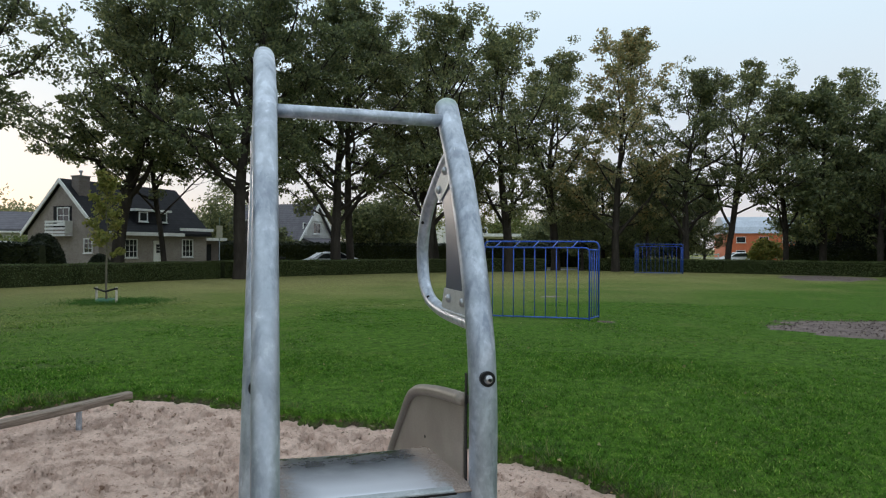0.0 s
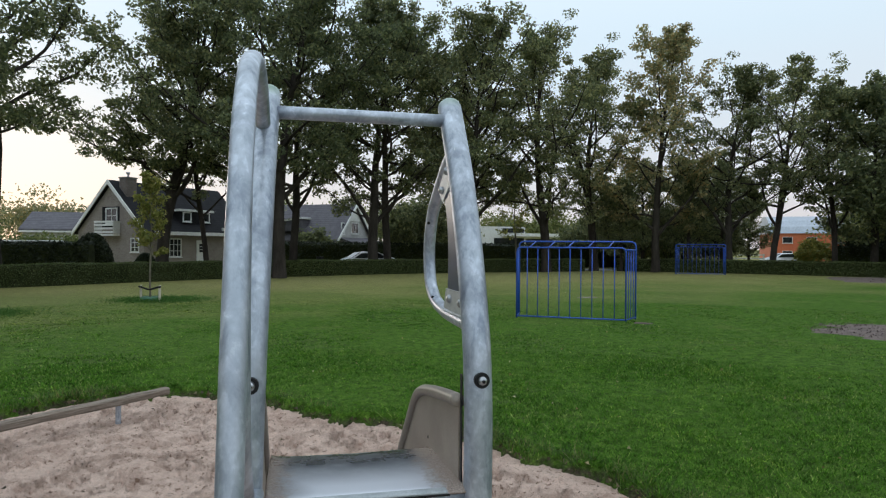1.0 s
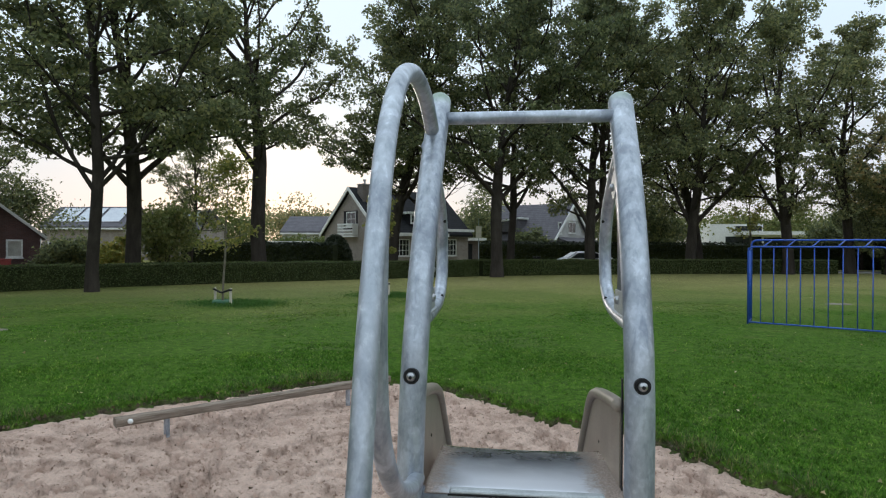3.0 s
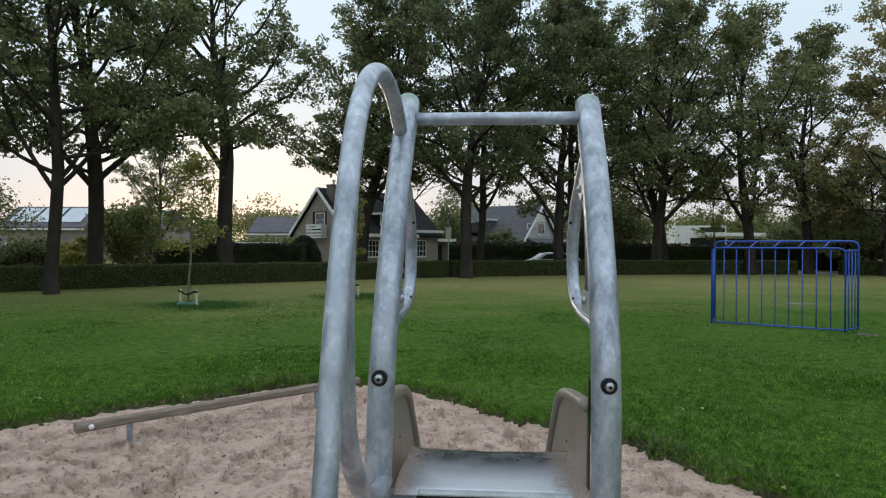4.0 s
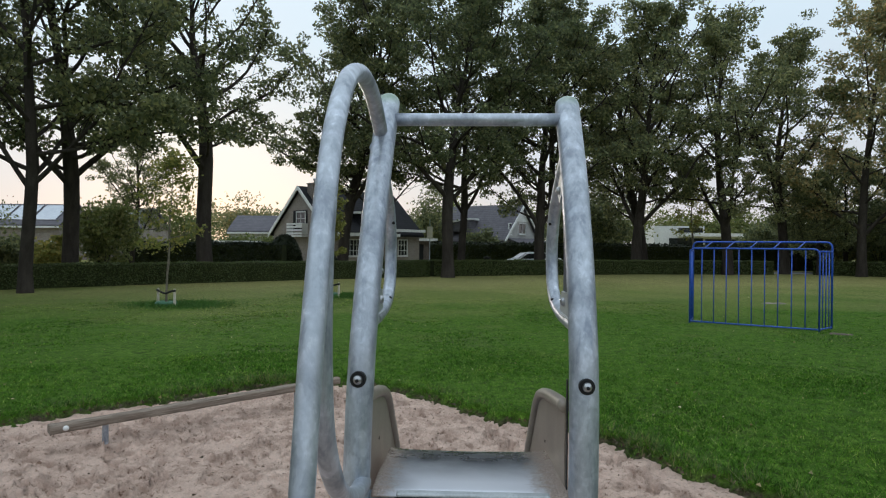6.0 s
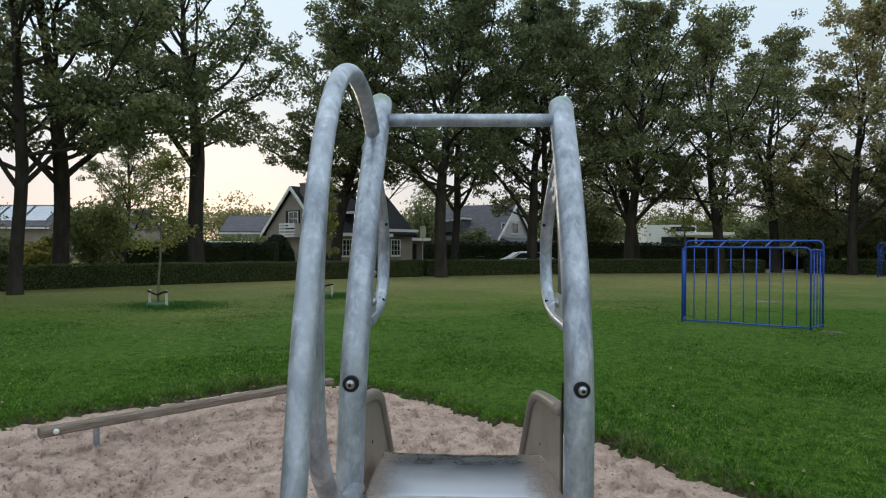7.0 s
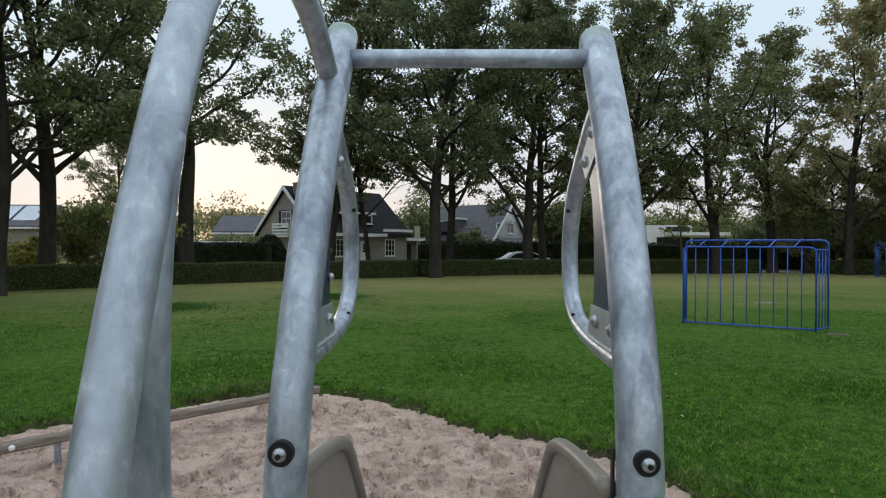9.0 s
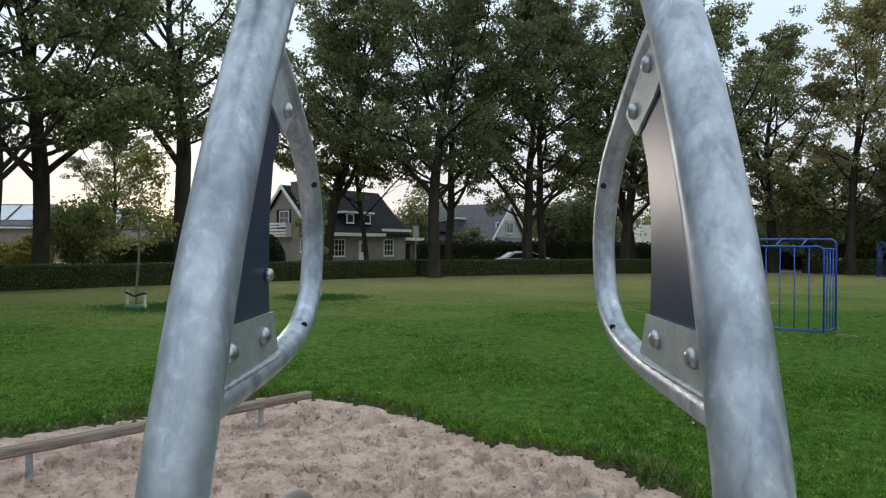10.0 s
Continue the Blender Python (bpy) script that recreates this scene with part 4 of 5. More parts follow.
OAK = "tall dark-green oak with rough bark beside the hedge"
ROWS = "oaks along the hedge"
kinds = [
    build_tree("oak_tree", OAK_LEAF, BARK, OAK, ROWS, seed=3, height=20.5, spread=6.8, trunk_r=0.25, first=0.25, leaves=35000, leaf=0.225, forks=3, gaps=0.2, clump=0.084),
    build_tree("oak_tree", OAK_LEAF, BARK, OAK, ROWS, seed=8, height=20.0, spread=6.9, trunk_r=0.36, first=0.27, leaves=31000, leaf=0.225, gaps=0.24),
    build_tree("oak_tree", OAK_LEAF, BARK, OAK, ROWS, seed=14, height=21.3, spread=7.0, trunk_r=0.42, first=0.34, leaves=27000, leaf=0.225, lean=0.03, clear=0.33, gaps=0.3, forks=1),
    build_tree("oak_tree", OAK_LEAF, BARK, "slender dark-green oak behind the hedge", ROWS, seed=21, height=19.5, spread=6.3, trunk_r=0.27, first=0.27, leaves=16500, leaf=0.235, lean=-0.04, limbs=22, gaps=0.3),
    build_tree("oak_tree", OAK_LEAF, BARK, "broad oak with low leafy branches behind the hedge", ROWS, seed=27, height=20.5, spread=6.8, trunk_r=0.36, first=0.19, leaves=23500, leaf=0.23, clear=0.19, gaps=0.25),
    build_tree("oak_tree", OAK_LEAF, BARK, "dense dark-green oak at the far side of the field", ROWS, seed=33, height=20.0, spread=6.6, trunk_r=0.36, first=0.18, leaves=13500, leaf=0.40, clear=0.16, limbs=20, gaps=0.05, clump=0.115),
]
kinds.append(build_tree("oak_tree", OAK_LEAF, BARK, "slim young oak with a thin dark trunk", ROWS, seed=44, height=18.0, spread=5.4, trunk_r=0.17, first=0.28, leaves=16000, leaf=0.235, lean=0.03, limbs=20))
golden = build_tree("oak_tree", GOLD_LEAF, BARK, "thin-crowned tree with leaves turning yellow and orange", ROWS, seed=31, height=20.8, spread=5.4, trunk_r=0.32, first=0.17, leaves=21000, leaf=0.24, gaps=0.2, clear=0.15, clump=0.09)
# bearing, distance, kind, turn, size
ROW = [(-35.2, 29.6, 0, 20, 0.92), (-32.3, 36.0, 1, 100, 1.0), (-22.5, 38.0, 2, 200, 0.98), (-11.0, 45.0, 1, 200, 1.04), (-7.6, 46.0, 6, 170, 1.0),
       (-1.7, 40.3, 1, 250, 1.0), (-0.5, 48.0, 3, 300, 1.05), (6.4, 47.0, 4, 70, 1.0), (7.7, 49.0, 3, 110, 1.0), (14.6, 50.5, 4, 10, 1.02), (15.2, 54.0, 1, 330, 1.0),
       (21.8, 53.0, 4, 150, 1.02), (36.7, 58.0, 4, 60, 0.86), (39.9, 58.5, 3, 210, 0.86), (44.1, 60.0, 3, 290, 0.78), (46.6, 60.0, 5, 15, 0.78), (47.6, 64.0, 3, 130, 0.82),
       (50.3, 58.0, 5, 240, 0.8), (28.2, 57.0, 5, 100, 0.5), (33.6, 58.5, 5, 320, 0.58), (38.2, 74.0, 5, 130, 0.5), (26.6, 67.0, 5, 30, 0.6), (30.0, 67.0, 5, 170, 0.7), (33.2, 68.0, 5, 250, 0.72), (36.2, 67.0, 5, 340, 0.68), (53.5, 60.0, 5, 80, 0.88), (57.0, 57.0, 5, 190, 0.92), (-50.0, 33.0, 1, 310, 1.0), (-43.5, 62.0, 4, 200, 1.15), (-28.0, 54.0, 4, 20, 0.55), (25.9, 57.0, 4, 120, 0.97)]
# unseen oaks added round the field, to darken reflections and shade the lawn
ROW += [(66, 48.0, 5, 20, 1.0), (82, 40.0, 5, 140, 1.0), (100, 38.0, 5, 60, 1.0), (250, 36.0, 5, 10, 1.0), (272, 29.0, 5, 250, 1.0), (292, 28.0, 5, 40, 1.0)]
seen = set()
for b, r, k, turn, size in ROW:
    x, y = at_bearing(b, r)
    m = pose(x, y, 0, 0, 0, turn) @ Matrix.Scale(size, 4)
    if k in seen:
        copy_thing(kinds[k], m)
    else:
        kinds[k].matrix_world = m
        seen.add(k)
golden.matrix_world = pose(*at_bearing(31.0, 56.0), 0, 0, 0, 30)

# two young trees with stakes
for (x, y), seed, h, w, lv, bag in (((-9.36, 18.25), 41, 5.0, 1.15, 2100, True), ((-5.12, 22.6), 45, 4.5, 0.74, 2500, True)):
    t = build_tree("young_tree", LIME_LEAF, PALE_BARK, "young slender tree with yellow-green leaves, staked in the lawn", "young trees",
                   seed=seed, height=h, spread=w, trunk_r=0.035, first=0.33, leaves=lv, leaf=0.12, limbs=15, clear=0.33, clump=0.2, gaps=0.1, forks=0)
    t.matrix_world = pose(x, y, 0, 0, 0, seed * 7)
    s = tagged(thing("tree_support", (x, y, 0), -25), "two short pale stakes with black rubber tree straps", "tree stake", group="tree supports")
    for u in (-0.37, 0.37):
        part("stake", tube([(u, 0, -0.3), (u, 0, 0.52), (u, 0, 0.56)], [0.04, 0.04, 0.03], 12), STAKE, s, "round pale wooden stake")
    for u in (-1, 1):
        part("strap", tube([(u * 0.43, -0.02, 0.50), (u * 0.33, -0.05, 0.495), (u * 0.05, -0.06, 0.41), (u * 0.0, -0.06, 0.41)], 0.034, 6), RUBBER, s, "black rubber strap")
    if bag:
        ring = tagged(thing("watering_ring", (x, y, 0)), "green plastic watering ring round a young tree", "watering ring")
        part("band", tube([(0.26 * math.cos(a), 0.26 * math.sin(a), 0.09) for a in np.linspace(0, 6.28, 24)], 0.08, 8), BAG, ring, smooth=True)
    rng = np.random.default_rng(seed)
    c = rng.normal(0, 1, (7000, 3)) * (0.75, 0.6, 0.035) + (x + 0.35, y + 0.2, 0.05)
    c[:, 2] = np.abs(c[:, 2])
    tuft = new("tall_grass", array_mesh("tall_grass", *leaf_cards(c, 0.085, rng, -1.2, 0.16), DARK_BLADE))
    tagged(tuft, "longer dark-green grass round a young tree", "grass", kind="stuff")


# ---- hedges ----
def hedge(name, line, height, depth, leafmat, count, leaf, label, category="hedge", seed=1, wav=0.05):
    rng = np.random.default_rng(seed)
    h = tagged(thing(name), label, category)
    pts = smooth_line([(x, y, 0) for x, y in line], 10)
    verts, faces, prof = [], [], [(-1, -0.05), (-1, 0.3), (-0.98, 0.8), (-0.8, 0.97), (0, 1.0), (0.8, 0.97), (0.98, 0.8), (1, 0.3), (1, -0.05)]
    cs = []
    for i, p in enumerate(pts):
        t = (pts[min(i + 1, len(pts) - 1)] - pts[max(i - 1, 0)]).normalized()
        s = Vector((-t.y, t.x, 0))
        for u, z in prof:
            verts.append(p + s * (u * depth / 2 * 0.9) + Vector((0, 0, z * height * 0.96)))
    m = len(prof)
    for i in range(len(pts) - 1):
        faces += [(i * m + k, (i + 1) * m + k, (i + 1) * m + k + 1, i * m + k + 1) for k in range(m - 1)]
    faces += [tuple(range(m)), tuple(range((len(pts) - 1) * m + m - 1, (len(pts) - 1) * m - 1, -1))]
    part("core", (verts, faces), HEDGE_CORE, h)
    i = rng.integers(0, len(pts) - 1, count)
    f = rng.random(count)
    P = np.array([tuple(p) for p in pts])
    base = P[i] * (1 - f[:, None]) + P[i + 1] * f[:, None]
    t = P[i + 1] - P[i]
    t /= np.linalg.norm(t, axis=1)[:, None]
    s = np.stack([-t[:, 1], t[:, 0], 0 * f], 1)
    on_top = rng.random(count) < depth / (depth + 1.3 * height)
    side = np.where(rng.random(count) < 0.5, -1, 1)
    u = np.where(on_top, rng.uniform(-1, 1, count), side * (0.97 + rng.normal(0, wav, count)))
    z = np.where(on_top, 1.0 + rng.normal(0, wav * 0.6, count), rng.random(count) ** 0.9)
    c = base + s * (u * depth / 2)[:, None]
    c[:, 2] = z * height + 0.02 * np.sin(c[:, 0] * 2.1)
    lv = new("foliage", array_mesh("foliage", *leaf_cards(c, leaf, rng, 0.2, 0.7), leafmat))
    lv.parent = h
    return h


LOW = "clipped low dark-green hedge bordering the lawn"
hedge("hedge", [(-30, 10), (-24.5, 17), (-18.9, 25), (-13.2, 31), (-5, 38), (-2.6, 39.9)], 1.02, 0.85, HEDGE_LEAF, 62000, 0.064, LOW, seed=1, wav=0.03)
hedge("hedge", [(-2.3, 40.2), (2, 42.6), (12, 46.8), (23.5, 49.2)], 1.02, 0.85, HEDGE_LEAF, 36000, 0.075, LOW, seed=2, wav=0.03)
hedge("hedge", [(27.0, 49.6), (34.3, 44.1), (39.6, 38.2), (43.3, 32.5), (47, 25), (49.5, 14)], 1.05, 0.9, HEDGE_LEAF, 34000, 0.09, LOW, seed=3, wav=0.03)
# unseen stretch added behind the viewpoint, closing the ring for reflections
hedge("hedge", [(49.6, 13.6), (50, -5), (38, -28), (10, -42), (-25, -32), (-38, -8), (-30.2, 9.6)], 1.05, 0.9, HEDGE_LEAF, 9000, 0.16, LOW, seed=9)
DARKH = "tall dark conifer garden hedge behind the road"
hedge("hedge", [(-27.5, 49.5), (-20, 48.5), (-14.2, 48)], 2.05, 1.2, DARK_LEAF, 7000, 0.16, DARKH, seed=4)
hedge("hedge", [(-3.4, 57), (3, 57.5), (10, 58), (19, 58.6), (29, 59), (33, 59)], 2.25, 1.3, DARK_LEAF, 14000, 0.17, DARKH, seed=5)
hedge("hedge", [(46, 45.5), (49, 40), (52.5, 33), (56, 24), (58, 12)], 2.3, 3.0, DARK_LEAF, 14000, 0.20, "tall dark shrubbery bordering the field", "shrubbery", seed=6, wav=0.2)


def shrub(x, y, w, h, leafmat, count, leaf, label, seed, name="shrub", turn=0):
    rng = np.random.default_rng(seed)
    t = tagged(thing(name, (x, y, 0), turn), label, name)
    stems = [tube(smooth_line([(0, 0, -0.1), (math.cos(a) * w * 0.15, math.sin(a) * w * 0.15, h * 0.4), (math.cos(a) * w * 0.32, math.sin(a) * w * 0.32, h * 0.8)], 4), [0.05 - 0.004 * k for k in range(9)], 5) for a in np.arange(0, 6, 1.1)]
    for g in stems:
        part("stem", g, BARK, t)
    blobs = rng.normal(0, 1, (28, 3)) * (w * 0.2, w * 0.2, h * 0.17) + (0, 0, h * 0.55)
    c = blobs[rng.integers(0, 28, count)] + rng.normal(0, 1, (count, 3)) * (w * 0.10, w * 0.10, h * 0.09)
    c[:, 2] = np.clip(c[:, 2], 0.05, h * 1.15)
    lv = new("foliage", array_mesh("foliage", *leaf_cards(c, leaf, rng, 0.2, 0.7), leafmat))
    lv.parent = t
    return t


def clipped_bush(x, y, w, h, seed):
    rng = np.random.default_rng(seed)
    t = tagged(thing("clipped_bush", (x, y, 0)), "dark clipped round evergreen bush beside the house", "bush")
    d = rng.normal(size=(5200, 3))
    d[:, 2] = np.abs(d[:, 2])
    d /= np.linalg.norm(d, axis=1)[:, None]
    c = d * (w / 2, w / 2, h) * (1 + rng.normal(0, 0.02, (5200, 1)))
    lv = new("foliage", array_mesh("foliage", *leaf_cards(c, 0.14, rng, 0.2, 0.7), DARK_LEAF))
    lv.parent = t
    bm = bmesh.new()
    bmesh.ops.create_uvsphere(bm, u_segments=20, v_segments=14, radius=1)
    for v in bm.verts:
        v.co = Vector((v.co.x * w * 0.485, v.co.y * w * 0.485, max(-0.02, v.co.z * h * 0.97)))
    bm.verts.index_update()
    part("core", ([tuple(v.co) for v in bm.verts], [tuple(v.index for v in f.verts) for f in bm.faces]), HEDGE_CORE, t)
    bm.free()


clipped_bush(*at_bearing(-16.0, 54.0), 2.9, 2.75, 5)
clipped_bush(*at_bearing(-12.2, 53.5), 1.6, 1.3, 6)
SH = "loose green garden shrub behind the hedge"
for k, (b, r, w, h, kind) in enumerate([
        (-30.0, 44, 3.8, 4.5, SHRUB_LEAF), (-36.8, 44, 3.0, 2.4, OAK_LEAF), (-33.5, 42, 2.6, 2.0, LIME_LEAF), (-40.3, 54, 5.5, 7.2, OAK_LEAF), (-45.0, 36, 2.0, 2.4, DARK_LEAF),
        (-3.7, 74, 6.5, 7.6, OAK_LEAF), (1.0, 63, 3.4, 3.6, OAK_LEAF), (-19.0, 74, 7.0, 3.4, SHRUB_LEAF), (-17.6, 110, 12, 8.5, GOLD_LEAF),
        (-20.4, 112, 14, 9.5, GOLD_LEAF), (-24, 100, 12, 7, SHRUB_LEAF), (12.5, 75, 8, 6.5, SHRUB_LEAF), (10.0, 90, 9, 9, SHRUB_LEAF), (17.5, 110, 12, 8.5, SHRUB_LEAF),
        (28.5, 80, 9, 4.5, SHRUB_LEAF), (31.5, 82, 8, 4.2, SHRUB_LEAF), (34.2, 78, 8, 4.0, SHRUB_LEAF), (26.0, 84, 9, 6.0, SHRUB_LEAF), (42.7, 70, 3.6, 2.6, LIME_LEAF),
        (47.4, 70, 9, 5.0, SHRUB_LEAF), (48.5, 70, 10, 7.5, SHRUB_LEAF), (51.5, 68, 10, 7.0, DARK_LEAF), (55, 66, 10, 7.0, DARK_LEAF), (49.5, 82, 14, 10, DARK_LEAF), (50, 84, 16, 11, DARK_LEAF),
        (23.0, 118, 12, 9, SHRUB_LEAF), (20.2, 120, 10, 8, SHRUB_LEAF), (33, 110, 18, 9, SHRUB_LEAF), (5, 110, 14, 10, SHRUB_LEAF), (9.0, 62, 5.5, 7.0, OAK_LEAF), (11.6, 64, 6, 8.0, OAK_LEAF), (24.6, 74, 6, 4.6, OAK_LEAF), (29.0, 72, 8, 6.0, OAK_LEAF), (32.2, 74, 8, 6.5, OAK_LEAF), (35.6, 76, 8, 6.0, OAK_LEAF), (47.8, 80, 9, 9.0, OAK_LEAF), (49, 76, 10, 11, OAK_LEAF), (51.5, 76, 10, 11, OAK_LEAF), (-2, 105, 14, 10, SHRUB_LEAF), (-9.5, 100, 12, 9, SHRUB_LEAF), (-13, 105, 12, 8, GOLD_LEAF)]):
    shrub(*at_bearing(b, r), w, h, kind, 6500 if r < 60 else (6000 if r < 80 else 4000), 0.20 if r < 60 else (0.27 if r < 80 else 0.42), SH if r < 75 else "distant garden tree with loose foliage", 60 + k, "shrub" if r < 75 else "garden_tree", k * 40)
small = build_tree("young_tree", LIME_LEAF, PALE_BARK, "small yellowing street tree behind the hedge",
                   seed=52, height=8.0, spread=1.9, trunk_r=0.09, first=0.35, leaves=2600, leaf=0.2, limbs=14, clump=0.18, forks=0)
small.matrix_world = pose(*at_bearing(19.2, 60), 0, 0, 0, 40)


# ---- houses ----
def window(parent, u, z, w, h, cols=1, rows=1, y=-0.02, name="window", dark=GLASS, frame=0.09):
    """A framed window set in a wall that runs along x and faces -y."""
    win = part(name, join(box(u, y - 0.05, z, u + frame, y + 0.06, z + h), box(u + w - frame, y - 0.05, z, u + w, y + 0.06, z + h),
                          box(u + frame, y - 0.05, z, u + w - frame, y + 0.06, z + frame), box(u + frame, y - 0.05, z + h - frame, u + w - frame, y + 0.06, z + h)), WHITE, parent, "white window frame")
    part("pane", box(u + frame, y + 0.0, z + frame, u + w - frame, y + 0.03, z + h - frame), dark, win)
    for k in range(1, cols):
        part("glazing_bar", box(u + w * k / cols - 0.022, y - 0.035, z + frame, u + w * k / cols + 0.022, y - 0.003, z + h - frame), WHITE, win)
    for k in range(1, rows):
        part("glazing_bar", box(u + frame, y - 0.038, z + h * k / rows - 0.022, u + w - frame, y - 0.006, z + h * k / rows + 0.022), WHITE, win)
    part("sill", box(u - 0.05, y - 0.10, z - 0.07, u + w + 0.05, y + 0.02, z - 0.003), WHITE, win)
    return win


def pitched_roof(length, x0, depth, eave, ridge, over, thick, y0=0.0):
    """Two slabs meeting over a ridge that runs along x; y0 is the front wall."""
    mid = y0 + depth / 2
    slope = (ridge - eave) / (depth / 2)
    out = []
    for s in (-1, 1):
        ye = mid + s * (depth / 2 + over)
        ze = eave - slope * over
        out.append(prism([(mid, ridge), (ye, ze), (ye, ze + thick), (mid, ridge + thick * 1.25)], "x", x0, x0 + length))
    return out


# brick house, long side towards the lawn
H1 = tagged(thing("house", (-12.33, 55.3, 0), math.degrees(math.atan2(0.766, 0.643))), "buff brick house with steep dark tiled roof and white balcony", "house")
L, W, E1, R1 = 11.6, 8.6, 3.15, 7.2
part("wall", prism([(0, 0), (W, 0), (W, E1), (W / 2, R1 - 0.15), (0, E1)], "x", 0.0, L), BRICK, H1, "buff-grey brick walls")
roofs = pitched_roof(L + 0.5, -0.25, W, E1 + 0.12, R1, 0.45, 0.22)
for k, g in enumerate(roofs):
    part("roof", g, TILE, H1, "dark roof tiles")
sl = (R1 - E1) / (W / 2)
for s in (-1, 1):
    ye, ze = W / 2 + s * (W / 2 + 0.5), E1 + 0.12 - sl * 0.5
    part("barge_board", prism([(W / 2, R1 - 0.08), (W / 2, R1 + 0.3), (ye, ze + 0.28), (ye, ze - 0.08)], "x", -0.34, -0.26), WHITE, H1, "white barge board")
part("fascia", box(0.6, -0.62, 2.82, 8.3, -0.46, 3.12), WHITE, H1, "white eaves board")
part("fascia", box(7.9, -0.58, 3.34, L + 0.3, -0.42, 3.60), WHITE, H1, "white eaves board")
window(H1, 2.05, 0.95, 1.62, 1.6, 4, 3)
window(H1, 8.53, 0.95, 1.33, 1.65, 3, 3)
door = part("door", box(5.32, -0.07, 0.08, 6.37, 0.03, 2.42), WHITE, H1, "white front door")
part("door_pane", box(5.6, -0.09, 1.35, 6.1, -0.074, 2.1), GLASS, door)
for k in (1, 2):
    part("glazing_bar", box(5.6, -0.10, 1.35 + 0.25 * k - 0.02, 6.1, -0.092, 1.35 + 0.25 * k + 0.02), WHITE, door)
dorm = part("dormer", box(3.9, 0.35, 3.9, 7.3, 2.6, 4.95), TILE, H1, "flat-roofed dormer")
part("dormer_roof", box(3.6, 0.15, 4.95, 7.5, 2.8, 5.15), WHITE, dorm, "white dormer edge")
window(dorm, 4.1, 4.05, 0.9, 0.85, 1, 1, 0.31)
window(dorm, 6.2, 4.05, 0.9, 0.85, 1, 1, 0.31)
chim = part("chimney", box(0.35, 2.75, 5.2, 1.35, 3.65, 7.62), BRICK_CHIM, H1, "weathered brown brick chimney")
part("chimney_cap", box(0.29, 2.69, 7.624, 1.41, 3.71, 7.72), PAVING, chim)
part("chimney_pot", tube([(0.85, 3.2, 7.72), (0.85, 3.2, 7.95), (0.85, 3.2, 8.12), (0.85, 3.2, 8.18)], [0.1, 0.1, 0.19, 0.12], 12), BOLT, chim)
part("solar_pane", prism([(0.9, 4.25), (0.55, 3.9), (0.52, 3.93), (0.87, 4.28)], "x", 9.2, 9.9), SOLAR, H1)
# on the gable (x = 0 plane, facing -x): built facing -y, then turned
TURN = pose(0, 0, 0, 0, 0, -90)


def on_gable(parent, u, z, w, h, cols, rows):
    holder = window(parent, -u - w, z, w, h, cols, rows)
    for o in (holder, *holder.children):
        o.data.transform(TURN)
        o.data.update()
    return holder


on_gable(H1, 0.6, 1.35, 1.05, 1.2, 2, 3)
# no hollow here: a thin black sheet paints the loggia's shade
rec = part("recess", box(-0.012, 3.1, 3.45, -0.004, 5.35, 5.2), TILE, H1, "flat dark sheet painting the shade inside the loggia")
on_gable(H1, 3.35, 3.75, 1.5, 1.35, 2, 2)
balc = part("balcony", box(-0.70, 3.0, 2.72, -0.02, 5.45, 2.86), WHITE, H1, "white slatted balcony")
for z in (2.95, 3.25, 3.55, 3.82):
    part("slat", box(-0.70, 3.0, z, -0.65, 5.45, z + 0.16), WHITE, balc)
for y in (3.0, 5.40):
    part("side_slat", box(-0.64, y, 2.9, -0.02, y + 0.05, 3.95), WHITE, balc)
# lean-to porch at the far end
porch = part("porch", box(L + 0.02, 0.8, 0, L + 2.6, 5.0, 2.5), BRICK_DARK, H1, "low brick porch")
part("porch_roof", box(L + 0.02, 0.2, 2.5, L + 3.0, 5.2, 2.78), WHITE, porch, "white flat roof edge")
part("porch_door", box(L + 0.5, 0.74, 0.05, L + 1.4, 0.78, 2.15), TILE, porch)

# grey house further back, gable end towards the lawn
H2 = tagged(thing("house", (6.55, 68.2, 0), 0), "pale grey house with steep grey roof and dormer", "house")
gw, e2, r2, l2 = 8.4, 2.7, 6.6, 9.5
H2.matrix_world = pose(4.05, 69.0, 0, 0, 0, 58)
part("wall", prism([(0, 0), (gw, 0), (gw, e2), (gw / 2, r2 - 0.1), (0, e2)], "y", 0.0, l2), BRICK_GREY, H2, "pale grey walls")
for s in (-1, 1):
    xe, ze = gw / 2 + s * (gw / 2 + 0.4), e2 + 0.1 - (r2 - e2) / (gw / 2) * 0.4
    part("roof", prism([(gw / 2, r2), (xe, ze), (xe, ze + 0.2), (gw / 2, r2 + 0.25)], "y", -0.3, l2 + 0.3), TILE_GREY, H2, "grey roof tiles")
    part("barge_board", prism([(gw / 2, r2 - 0.1), (gw / 2, r2 + 0.32), (xe, ze + 0.26), (xe, ze - 0.1)], "y", -0.40, -0.31), WHITE, H2, "white barge board")
part("gable_cladding", prism([(gw / 2 - 1.5, r2 - 1.75), (gw / 2 + 1.5, r2 - 1.75), (gw / 2, r2 - 0.2)], "y", -0.06, -0.004), WHITE, H2, "white timber gable cladding")
window(H2, gw / 2 - 0.9, r2 - 3.2, 1.8, 1.3, 2, 1)
window(H2, 1.0, r2 - 3.3, 0.7, 1.3, 1, 1)
part("lean_to_roof", prism([(-0.02, 2.75), (-2.6, 1.95), (-2.6, 2.1), (-0.02, 2.95)], "x", 0.6, gw + 0.4), TILE_GREY, H2, "grey tiled lean-to")
